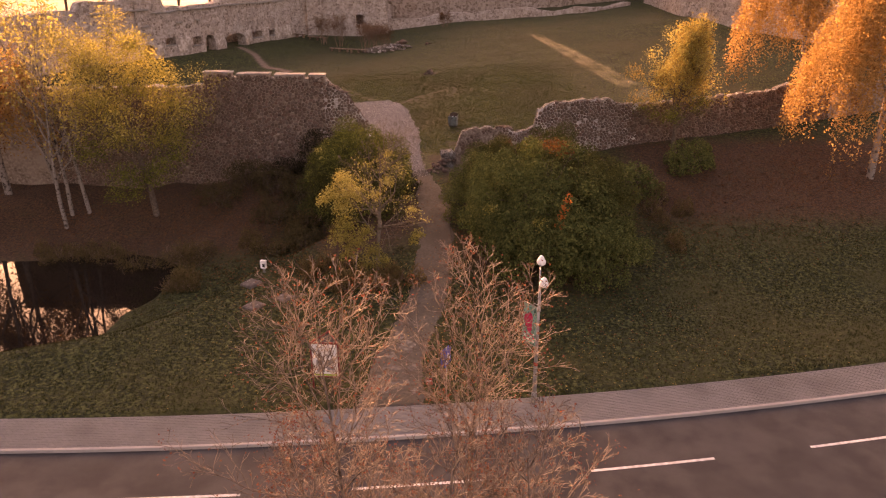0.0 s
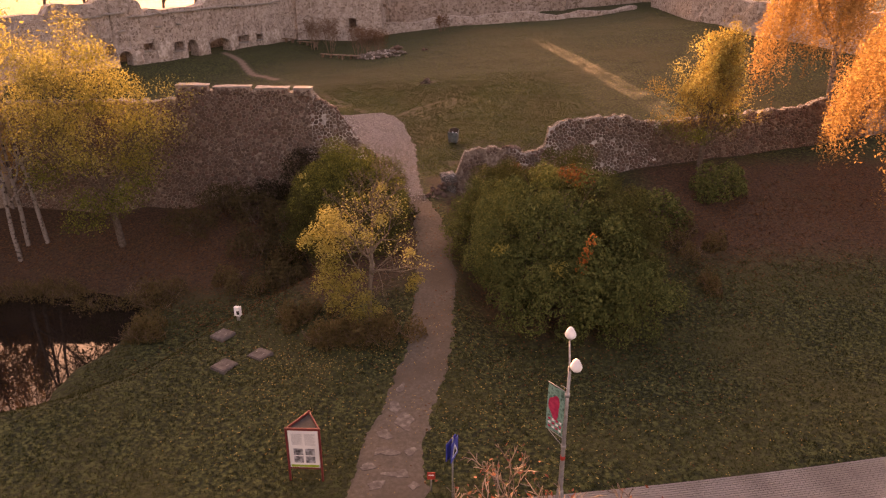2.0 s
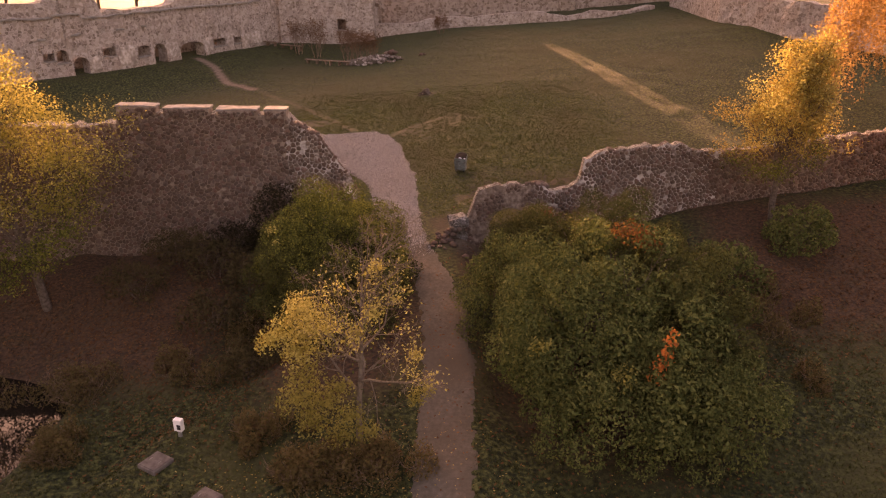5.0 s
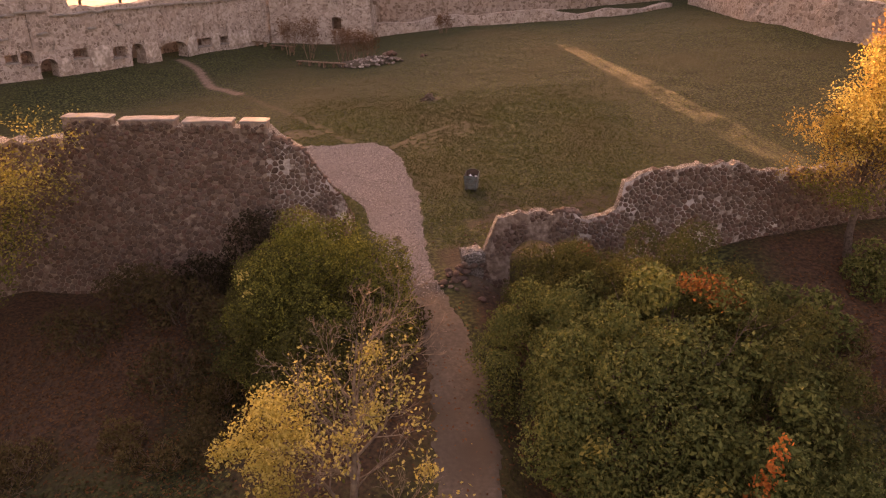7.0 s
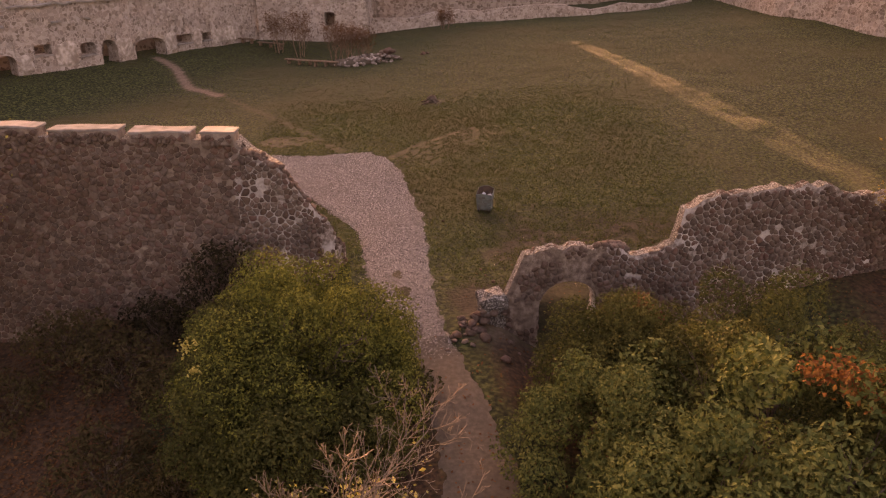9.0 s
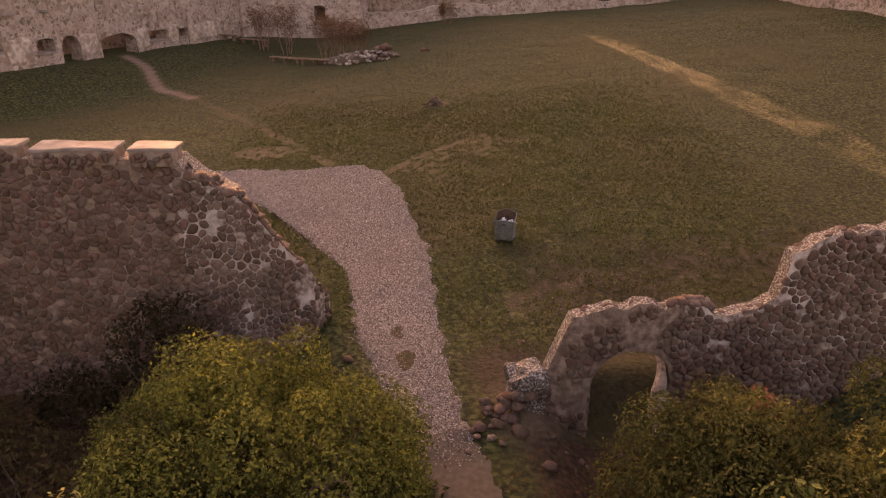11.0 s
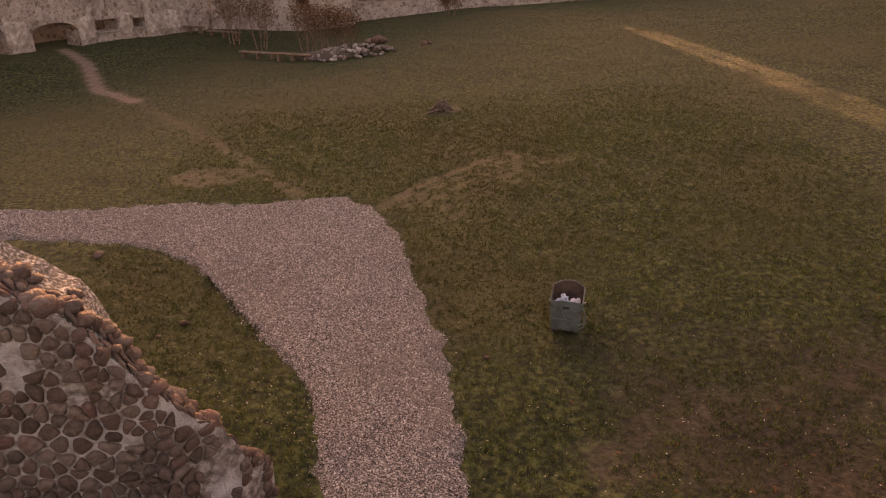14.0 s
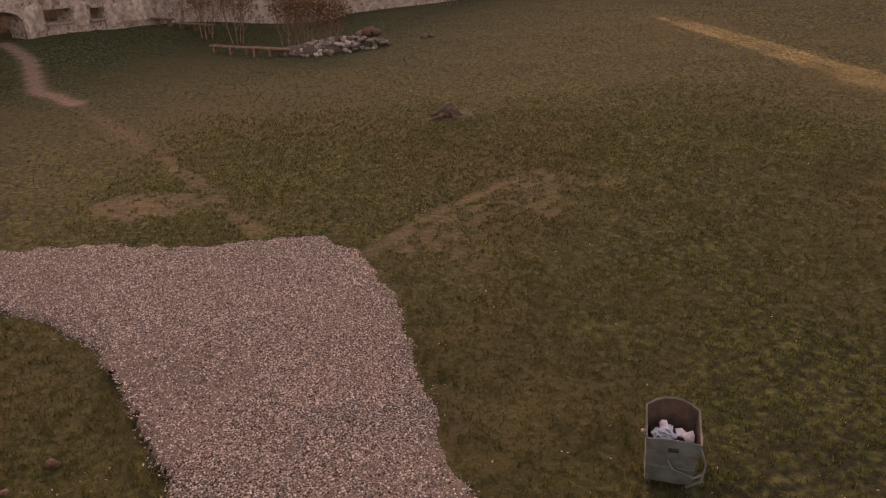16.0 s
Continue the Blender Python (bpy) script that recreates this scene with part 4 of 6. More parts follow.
for a, b, z0, z1, _ in RANGE_HOLES:
    if z0 > 5:
        m, w = (a + b) / 2, (b - a) / 2 + 0.08
        sill = mesh_lists("window_sill", [rangeline.place(s, d, z) for d in (-0.3, 0.1) for s in (m - w, m + w) for z in (z0 - 0.1, z0 + 0.02)],
                          [(0, 1, 3, 2), (4, 6, 7, 5), (0, 4, 5, 1), (2, 3, 7, 6), (1, 5, 7, 3), (0, 2, 6, 4)])
        part("window_sill", sill, M_CAP, castle_range)
# remains of pale plaster between the openings, and a stone ledge higher up
for a, b, z0, z1 in ((24.1, 26.2, 5.1, 7.1), (29.95, 31.6, 5.0, 7.0), (35.3, 36.4, 5.0, 6.8), (38.5, 39.7, 5.0, 6.9), (21.4, 22.5, 4.9, 6.5), (41.0, 44.5, 5.0, 6.8)):
    n, v, f = 7, [], []
    for j in range(n):
        for i in range(n):
            s, z = a + (b - a) * i / (n - 1), z0 + (z1 - z0) * j / (n - 1)
            k = 0.13 * float(vnoise(s * 2.2, z * 2.2, 17))
            v.append(rangeline.place(s + k, 0.075 if 0 < i < n - 1 and 0 < j < n - 1 else -0.06, z + k))
    f = [(j * n + i, j * n + i + 1, (j + 1) * n + i + 1, (j + 1) * n + i) for j in range(n - 1) for i in range(n - 1)]
    part("plaster", mesh_lists("plaster", v, f), M_PLASTER, castle_range, "patch of worn pale plaster")
for a, b, z in ((14, 18.5, 10.1), (18.5, 21, 10.25), (21.2, 24.6, 9.9), (24.6, 33, 9.95), (33, 44, 9.9), (19.9, 20.8, 8.55), (24.2, 25.0, 8.6), (27.0, 27.6, 8.65), (17.0, 17.7, 8.3)):
    n, v = max(4, int((b - a) / 0.7)), []
    for i in range(n):
        s = a + (b - a) * i / (n - 1)
        w = 0.12 * float(vnoise(s * 0.9, z, 5))
        v += [rangeline.place(s, -0.05, z - 0.1 + w), rangeline.place(s, 0.22, z - 0.08 + w), rangeline.place(s, 0.24, z + 0.04 + w), rangeline.place(s, -0.05, z + 0.1 + w)]
    f = [(4 * i + k, 4 * i + 4 + k, 4 * i + 4 + (k + 1) % 4, 4 * i + (k + 1) % 4) for i in range(n - 1) for k in range(4)]
    part("ledge", mesh_lists("ledge", v, f), M_CAP, castle_range, "pale stone ledge")

tower = tagged(ruin_wall("wall_tower", Line([(-19.0, 106.5), (-12.6, 106.2), (-7.7, 106.0), (-7.2, 112)]), 1.4, lambda s: 4.2,
                         profile([(0, 13.0), (6, 14.5), (11.2, 14.4), (11.4, 13.0), (13.5, 9.0), (18, 8.5)], 0.3, 3, 0.8), M_RUIN,
                         [(6.95, 8.0, 6.35, 7.75, 0.35)], 0.5, 0.12, 17), "ruined stone tower stump with one dark opening", "castle ruin", kind="structure")
# darker back wall added so the tower's opening looks shaded
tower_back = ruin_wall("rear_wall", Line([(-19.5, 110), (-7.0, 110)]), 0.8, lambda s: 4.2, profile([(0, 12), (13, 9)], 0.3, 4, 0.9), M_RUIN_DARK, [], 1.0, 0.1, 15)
tower_back.parent = tower
low_back = tagged(ruin_wall("wall_back_low", Line([(-7.6, 108.5), (1.5, 110.5), (13.5, 107.8), (21.5, 107.2), (27.5, 110)]), 0.9, lambda s: 4.0,
                            profile([(0, 6.8), (5, 6.9), (9, 7.6), (12, 7.5), (16, 8.1), (20.5, 8.35), (21.5, 8.2), (24, 7.9), (28, 8.6), (31, 8.3), (36, 9)], 0.15, 9, 0.8), M_RUIN, [], 0.6, 0.1, 19),
                  "low ruined wall of pale rubble at the yard's back", "castle wall", kind="structure")
# upper wall is out of view; its height shades the yard, notches pass streaks
back_l = tagged(ruin_wall("wall_back_high", Line([(-12, 113.5), (-7, 116), (2.0, 117), (4.0, 117), (16, 116.5), (18.6, 115.3)]), 1.2, lambda s: 3.0, profile([(0, 16.3), (15.5, 16.5), (15.9, 12.4), (16.2, 10.0), (18.1, 9.8), (18.8, 11.0), (19.1, 13.6), (19.4, 15.3), (22.6, 15.4), (22.75, 11.2), (23.05, 11.2), (23.2, 15.5), (28, 16.0)], 0.2, 2, 1.4), M_RUIN_DARK, [], 0.8, 0.1, 23),
                "broken curtain wall behind the yard, raised out of view as a sun screen", "castle wall", kind="structure")
back_r = tagged(ruin_wall("wall_back_high_right", Line([(16.02, 116.5), (30, 116), (33, 112.5)]), 1.2, lambda s: 3.0, profile([(0, 16.0), (30, 15.0)], 0.4, 7, 1.4), M_RUIN_DARK, [], 0.8, 0.1, 24),
                "broken curtain wall behind the yard, raised out of view as a sun screen", "castle wall", kind="structure")
right_back = tagged(ruin_wall("wall_east", Line([(29.5, 111), (30.5, 97), (34.5, 87.5), (44, 76), (58, 64)]), 1.2, lambda s: 4.0, profile([(0, 11.5), (15, 11.2), (25, 10.9), (40, 10.5), (60, 9)], 0.3, 12, 1.0), M_RUIN, [], 0.7, 0.1, 27),
                    "ruined curtain wall of grey rubble along the yard", "castle wall", kind="structure")


# ---- trees ----
def grow(rng, p, d, length, r, level, spec, lines, tips, wander=0.16, rise=0.10):
    """One branch and its offspring; spec: (children, length factor, spread degrees) by level."""
    n = 6 if level == 0 else 5 if level == 1 else 4
    pts, rad, q, v = [Vector(p)], [r], Vector(p), Vector(d).normalized()
    lift = rise if level else 0.25
    thin = 0.0048 if spec[-1][0] < 4 else 0.006
    for i in range(n):
        v = (v + (wander if level else 0.06) * Vector(rng.normal(0, 1, 3)) + Vector((0, 0, lift))).normalized()
        q = q + v * (length / n)
        pts.append(q.copy())
        rad.append(max(thin, r * (1 - 0.85 * (i + 1) / n)))
    lines.append((pts, rad, level))
    if level >= len(spec):
        tips.append(q)
        return
    count, factor, angle = spec[level]
    for c in range(count):
        t = (0.28 if level == 0 else 0.2) + (0.8 if level else 0.72) * (c + rng.random() * 0.7) / count
        i = min(n - 1, int(t * n))
        start = pts[i].lerp(pts[i + 1], t * n - i)
        axis = pts[i + 1] - pts[i]
        side = axis.orthogonal().normalized()
        side.rotate(Matrix.Rotation(2.4 * c + rng.uniform(-0.6, 0.6), 3, axis.normalized()))
        w = radians(angle + rng.uniform(-12, 12)) * (1 - 0.35 * t)
        nd = axis.normalized() * math.cos(w) + side * math.sin(w)
        grow(rng, start, nd, length * factor * (1.15 - 0.55 * t) * rng.uniform(0.8, 1.15), max(thin * 1.2, rad[i] * 0.6), level + 1, spec, lines, tips, wander, rise)
    tips.append(q)


def limbs(name, lines, material, parent, sides=(7, 5, 3, 3, 3)):
    v, f = [], []
    for pts, rad, level in lines:
        a, b = tube(pts, rad, sides[level])
        k = len(v)
        v += a
        f += [tuple(i + k for i in q) for q in b]
    return part(name, mesh_arrays(name, [tuple(p) for p in v], f, True), material, parent)


def leaf_mesh(name, rng, centres, normals, size, wild=0.7):
    """A leaf at each centre: a folded lozenge, turned about its normal."""
    c, nrm = np.asarray(centres, float), np.asarray(normals, float)
    m = len(c)
    nrm = nrm / (np.linalg.norm(nrm, axis=1, keepdims=True) + 1e-6) + wild * rng.normal(0, 1, (m, 3))
    nrm /= np.linalg.norm(nrm, axis=1, keepdims=True) + 1e-6
    a = np.cross(nrm, rng.normal(0, 1, (m, 3)))
    a /= np.linalg.norm(a, axis=1, keepdims=True) + 1e-6
    b = np.cross(nrm, a)
    s = (size * rng.uniform(0.6, 1.35, (m, 1)))
    v = np.stack([c - a * s, c - b * s * 0.55 + nrm * s * 0.18, c + a * s, c + b * s * 0.55 + nrm * s * 0.18], 1).reshape(-1, 3)
    i = np.arange(m)[:, None] * 4
    return mesh_arrays(name, v, np.concatenate([i + [[0, 1, 2]], i + [[0, 2, 3]]]))


def on_sphere(rng, n, up=-1.0):
    v = rng.normal(0, 1, (n * 3, 3))
    v /= np.linalg.norm(v, axis=1, keepdims=True)
    v = v[v[:, 2] > up][:n]
    return v


def cloud(rng, lumps, per, spread=0.2):
    """Leaf places and normals over rounded lumps (x, y, z, radius): dense shells, thin inside."""
    C, N = [], []
    for x, y, z, r in lumps:
        n = int(per * r * r)
        d = on_sphere(rng, n, -0.6)
        k = r * (1 - np.abs(rng.normal(0, spread, (len(d), 1))))
        k = k * (1 + 0.14 * np.sin(d[:, :1] * 7 + x) * np.sin(d[:, 1:2] * 6 + y) + 0.10 * np.sin(d[:, 2:] * 9 + z))
        C.append(np.array([x, y, z]) + d * k)
        N.append(d + [0, 0, 0.4])
    return np.concatenate(C), np.concatenate(N)


def dome_lumps(rng, centre, radii, count, r, low=-0.1):
    """Lumps over the upper part of an ellipsoid, with an uneven outline."""
    out = []
    for i in range(count):
        g = i + 0.5
        zz = 1 - (1 - low) * g / count
        w = math.pi * (1 + 5**0.5) * g + rng.uniform(-0.3, 0.3)
        rr = math.sqrt(max(0, 1 - zz * zz))
        k = rng.uniform(0.72, 1.03)
        out.append((centre[0] + radii[0] * rr * math.cos(w) * k, centre[1] + radii[1] * rr * math.sin(w) * k, centre[2] + radii[2] * zz * k, r * rng.uniform(0.7, 1.25)))
    return out


def bush(name, label, category, foot, centre, radii, count, lump, per, size, material, seed, low=-0.5, accents=(), trunk=0.14, masses=()):
    rng = np.random.default_rng(seed)
    z0 = ground_z(*foot)
    ob = base(name, (foot[0], foot[1], z0), label, category)
    lines, tips = [], []
    for k in range(5):
        w = k * 1.26 + rng.uniform(-0.3, 0.3)
        grow(rng, (0.15 * math.cos(w), 0.15 * math.sin(w), -0.15), (0.55 * math.cos(w), 0.55 * math.sin(w), 1), (centre[2] + radii[2] - z0) * 0.85, trunk, 1, [(0, 0, 0), (6, 0.5, 45), (4, 0.5, 45)], lines, tips)
    limbs("trunk", lines, M_BARK, ob)
    off = np.array([foot[0], foot[1], z0])
    for mid, rad, num, mat, fine in masses or [(centre, radii, count, material, 1.0)]:
        C, N = cloud(rng, dome_lumps(rng, mid, rad, num, lump, low), per / fine**1.7)
        keep = C[:, 2] > height(C[:, 0], C[:, 1]) + 0.05
        part("crown", leaf_mesh("crown", rng, C[keep] - off, N[keep], size * fine), mat, ob)
    for spots, mat, lab in accents:
        for spot in spots:
            C, N = cloud(rng, [spot], per * 0.4, 0.5)
            tagged(part("spray", leaf_mesh("spray", rng, C - off, N, size * 1.1), mat, ob, lab), kind="stuff")
    return ob


bush("round_bush", "huge rounded bush of dark green leaves turning yellow", "bush", (5.9, 40.0), (6.0, 39.8, 2.0), (5.0, 6.2, 4.5), 84, 0.78, 1020, 0.067, M_LEAF_GREEN, 51, -0.35,
     [([(6.6, 40.2, 6.15, 0.65), (7.1, 40.0, 5.9, 0.6), (6.0, 40.3, 6.2, 0.4)], M_LEAF_RUST, "rust-red leaf tips"),
      ([(4.4, 45.9, 4.9, 0.4), (4.8, 45.9, 4.4, 0.3)], M_LEAF_RED, "dull red spray"),
      ([(6.25, 34.3, 4.5, 0.3), (6.15, 34.3, 4.05, 0.36), (6.35, 34.4, 4.9, 0.26), (6.1, 34.4, 3.6, 0.3), (6.45, 34.4, 5.25, 0.16)], M_LEAF_FLAME, "one orange spray"),
      ([(5.0, 34.4, 3.6, 0.5), (2.6, 35.6, 4.0, 0.45)], M_LEAF_LEMON, "yellow-green spray")], 0.14,
     [((4.4, 38.2, 2.5), (2.9, 3.0, 3.5), 30, M_LEAF_GREEN, 0.85), ((6.4, 43.6, 2.6), (3.9, 3.2, 3.6), 38, M_LEAF_BRONZE, 0.66), ((4.3, 45.6, 2.3), (1.7, 1.5, 2.8), 18, M_LEAF_BRONZE, 0.66), ((8.6, 39.2, 2.0), (2.3, 3.0, 3.6), 26, M_LEAF_BRONZE, 0.85),
      ((4.9, 35.4, 1.3), (3.0, 2.0, 2.5), 22, M_LEAF_GREEN, 0.9), ((8.6, 35.8, 0.8), (2.3, 2.2, 2.4), 18, M_LEAF_GREEN, 0.9), ((2.6, 42.0, 2.1), (2.0, 2.9, 3.0), 22, M_LEAF_GREEN, 0.75),
      ((3.0, 45.6, 2.2), (1.6, 1.5, 2.8), 16, M_LEAF_BRONZE, 0.7),
      ((6.0, 39.6, 1.9), (4.3, 5.6, 4.1), 60, M_LEAF_GREEN, 1.25)])
bush("tall_bush", "rounded olive bush beside the path to the gate", "bush", (-4.8, 45.0), (-4.9, 45.0, 2.2), (3.7, 3.7, 3.7), 56, 0.8, 1180, 0.058, M_LEAF_OLIVE, 52, -0.4,
     [([(-7.6, 43.2, 5.2, 0.3), (-7.3, 42.6, 4.9, 0.2)], M_LEAF_YELLOW, "yellow spray")], 0.14,
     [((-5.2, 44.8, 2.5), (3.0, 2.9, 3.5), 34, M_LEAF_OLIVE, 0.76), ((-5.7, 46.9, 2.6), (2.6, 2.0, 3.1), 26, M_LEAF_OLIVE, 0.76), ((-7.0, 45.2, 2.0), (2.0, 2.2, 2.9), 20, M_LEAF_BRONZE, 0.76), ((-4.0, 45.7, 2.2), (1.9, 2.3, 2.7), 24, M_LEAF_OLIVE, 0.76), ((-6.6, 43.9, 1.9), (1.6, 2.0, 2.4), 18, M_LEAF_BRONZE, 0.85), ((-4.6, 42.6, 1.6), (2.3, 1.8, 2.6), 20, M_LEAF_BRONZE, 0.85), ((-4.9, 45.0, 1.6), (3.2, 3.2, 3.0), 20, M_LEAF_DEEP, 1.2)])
bush("small_bush", "small green bush at the foot of the wall", "bush", (16.8, 47.2), (16.8, 47.2, 3.0), (1.5, 1.1, 1.3), 12, 0.6, 900, 0.075, M_LEAF_GREEN, 53, -0.3, (), 0.05)
bush("wall_bush", "dense dark bush against the tall wall", "bush", (-9.0, 51.5), (-9.0, 51.5, 2.5), (1.4, 0.6, 2.0), 22, 0.5, 460, 0.07, M_DARKLEAF, 54, -0.5, (), 0.05)
bush("wall_bush", "lower dark bush against the tall wall", "bush", (-11.3, 51.3), (-11.3, 51.4, 1.2), (1.4, 0.6, 1.1), 16, 0.5, 380, 0.07, M_DARKLEAF, 56, -0.5, (), 0.05)
for x, y, rx, rz, s in ((-11.8, 48.6, 1.5, 1.5, 571), (-9.6, 47.2, 1.3, 1.2, 572), (-13.9, 49.6, 1.4, 1.3, 573), (-8.6, 49.5, 1.1, 1.3, 574), (-10.9, 44.6, 1.5, 1.0, 575), (-15.2, 47.2, 1.5, 1.1, 576), (-8.4, 40.8, 1.1, 0.9, 577)):
    bush("ditch_bush", "dull brown-green bush growing in the ditch", "bush", (x, y), (x, y, ground_z(x, y) + 0.5), (rx, rx * 0.8, rz), 14, 0.5, 520, 0.07, M_UNDER, s, -0.3, (), 0.04)
bush("side_bush", "dark straggling bush on the shaded slope", "bush", (12.2, 44.6), (12.2, 44.6, 2.0), (1.6, 1.8, 1.5), 14, 0.8, 380, 0.10, M_LEAF_GREEN, 55, -0.3, (), 0.05)


def tree(name, label, category, foot, tall, spec, seed, bark, leaves=(), trunk=0.2, lean=(0, 0, 1), stems=1, group="", lumps=(), wander=0.16, rise=0.10):
    """A tapered trunk with limbs; leaves: (material, how many per tip, scatter, size, chosen, part name, label)."""
    rng = np.random.default_rng(seed)
    z0 = ground_z(*foot)
    ob = base(name, (foot[0], foot[1], z0), label, category, group)
    lines, tips = [], []
    for k in range(stems):
        w = 2 * math.pi * k / stems + rng.uniform(-0.4, 0.4)
        tilt = 0.0 if stems == 1 else 0.28
        grow(rng, (tilt * math.cos(w), tilt * math.sin(w), -0.2), (lean[0] + tilt * math.cos(w), lean[1] + tilt * math.sin(w), lean[2]), tall, trunk, 0, spec, lines, tips, wander, rise)
    limbs("trunk", lines, bark, ob)
    T = np.array([tuple(t) for t in tips])
    for mat, per, size, lab, spots in lumps:
        for spot in spots:
            C, N = cloud(rng, [spot], per, 0.45)
            tagged(part("leaf_mass", leaf_mesh("leaf_mass", rng, C - np.array([foot[0], foot[1], z0]), N, size, 1.0), mat, ob, lab), kind="stuff")
    for mat, per, scatter, size, chosen, pname, lab in leaves:
        pick = T[[i for i, t in enumerate(T) if chosen(t, rng)]]
        if len(pick) == 0:
            continue
        C = np.repeat(pick, per, 0) + rng.normal(0, 1, (len(pick) * per, 3)) * np.array(scatter)
        part(pname, leaf_mesh(pname, rng, C, np.tile((0, -0.2, 1.0), (len(C), 1)), size, 1.0), mat, ob, lab)
    return ob


ALL = lambda t, r: True  # noqa: E731
tree("field_maple", "half-bare young tree with yellow leaves by the path", "tree", (-3.4, 35.2), 6.8, [(14, 0.48, 64), (8, 0.5, 56), (5, 0.5, 52), (3, 0.45, 46)], 61, M_PALEBARK,
     [(M_LEAF_YELLOW, 9, (0.2, 0.2, 0.16), 0.05, lambda t, r: t[0] < -0.9 and 3.0 < t[2] < 5.4 and r.random() < 0.5, "crown", "dense yellow leaves"),
      (M_LEAF_YELLOW, 5, (0.14, 0.14, 0.12), 0.05, lambda t, r: t[0] >= -0.9 and 2.6 < t[2] < 6.4 and r.random() < 0.24, "leaves", "last yellow leaves"),
      (M_LEAF_OLIVE, 14, (0.3, 0.3, 0.3), 0.06, lambda t, r: t[2] < 2.8 and t[0] < 0.2 and r.random() < 0.6, "lower_leaves", "greenish lower leaves")], 0.12,
     lumps=[(M_LEAF_YELLOW, 2000, 0.046, "dense yellow leaf mass", [(-4.9, 34.5, 6.1, 0.55), (-5.5, 34.5, 5.2, 0.6), (-4.5, 34.6, 5.3, 0.65), (-5.0, 34.5, 4.6, 0.6), (-6.0, 34.5, 4.9, 0.4), (-2.6, 35.0, 7.2, 0.28), (-2.7, 34.6, 5.9, 0.4), (-3.3, 34.6, 5.2, 0.32), (-1.5, 34.5, 4.4, 0.28)]),
            (M_LEAF_LEMON, 1500, 0.05, "greenish leaf mass", [(-4.9, 34.5, 3.6, 0.7), (-5.2, 34.5, 2.8, 0.7), (-4.4, 34.6, 2.6, 0.65), (-4.8, 34.4, 2.0, 0.55), (-1.2, 34.9, 2.9, 0.4), (-1.5, 34.9, 2.5, 0.3), (-3.6, 34.6, 2.1, 0.55), (-3.9, 34.5, 1.4, 0.6), (-3.0, 34.6, 1.5, 0.45), (-3.9, 34.6, 3.2, 0.5)])])
tree("lime_tree", "spreading tree in muted golden-yellow autumn leaf", "tree", (-19.8, 47.2), 10.2, [(18, 0.56, 62), (8, 0.52, 50), (7, 0.5, 45)], 62, M_BARK,
     [(M_LEAF_YELLOW, 13, (0.34, 0.34, 0.3), 0.062, lambda t, r: t[2] > 3 and r.random() < 0.85, "crown", ""),
      (M_LEAF_LEMON, 11, (0.34, 0.34, 0.3), 0.062, lambda t, r: t[2] > 2 and r.random() < 0.8, "inner_leaves", "greener inner leaves"),
      (M_LEAF_OLIVE, 9, (0.4, 0.4, 0.3), 0.09, lambda t, r: 0.8 < t[2] < 6, "lower_leaves", "olive lower leaves")], 0.24,
     lumps=[(M_LEAF_LEMON, 420, 0.07, "pale yellow-green leaf mass", [(-17.4, 46.4, 7.4, 1.35), (-19.5, 45.6, 8.6, 1.5), (-21.8, 46.0, 7.4, 1.4), (-18.0, 46.0, 5.2, 1.3), (-20.6, 45.4, 5.4, 1.4), (-19.3, 46.6, 11.0, 1.2), (-17.6, 46.2, 9.4, 1.1), (-22.2, 46.4, 9.4, 1.2)]),
            (M_LEAF_OLIVE, 420, 0.07, "olive lower leaf mass", [(-19.6, 46.0, 2.4, 1.2), (-20.6, 46.0, 1.4, 0.9), (-17.6, 46.0, 4.0, 1.0), (-18.4, 45.6, 3.2, 1.2), (-20.6, 45.0, 3.0, 1.2), (-21.2, 44.8, 1.8, 0.9), (-22.6, 45.6, 4.4, 1.2)])])
tree("ash_tree", "upright tree with thinning golden leaves by the wall", "tree", (16.3, 49.2), 7.4, [(22, 0.42, 46), (9, 0.52, 45), (7, 0.5, 42)], 163, M_BARK,
     [(M_LEAF_GOLD, 9, (0.24, 0.24, 0.22), 0.06, lambda t, r: t[2] > 1.6 and r.random() < 0.8, "crown", ""),
      (M_LEAF_YELLOW, 9, (0.2, 0.2, 0.2), 0.06, lambda t, r: t[2] > 3.4 and r.random() < 0.7, "top_leaves", "yellower top leaves")], 0.19, (-0.16, 0, 1),
     lumps=[(mat, per, 0.052, lab, [(15.0 + 2.5 * a * math.sqrt(1 - min(1, abs(c)) ** 2), 48.7 + 2.2 * b * math.sqrt(1 - min(1, abs(c)) ** 2), 8.6 + 2.7 * c, 0.95 - 0.25 * abs(c)) for a, b, c in spots])
            for mat, per, lab, spots in ((M_LEAF_GOLD, 330, "golden leaf mass", ((-0.9, -0.2, 0.1), (0.2, -0.9, 0.1), (0.8, -0.3, 0.0), (-0.5, -0.7, -0.45), (0.5, -0.7, -0.5), (0.9, 0.2, -0.4), (-0.9, 0.2, -0.6), (0.0, 0.8, 0.0))),
                                         (M_LEAF_YELLOW, 330, "pale yellow leaf mass", ((-0.6, -0.5, 0.55), (0.4, -0.5, 0.6), (-0.1, 0.0, 0.98), (-0.3, -0.8, 0.3), (0.6, 0.2, 0.4))),
                                         (M_LEAF_OLIVE, 420, "darker lower leaf mass", ((0.6, -0.9, -0.97), (0.9, -1.2, -0.98), (-0.9, -0.4, -0.72), (-0.5, -0.9, -0.85), (0.4, -1.0, -0.85), (1.2, -0.5, -0.75), (1.3, 0, -0.6))))])


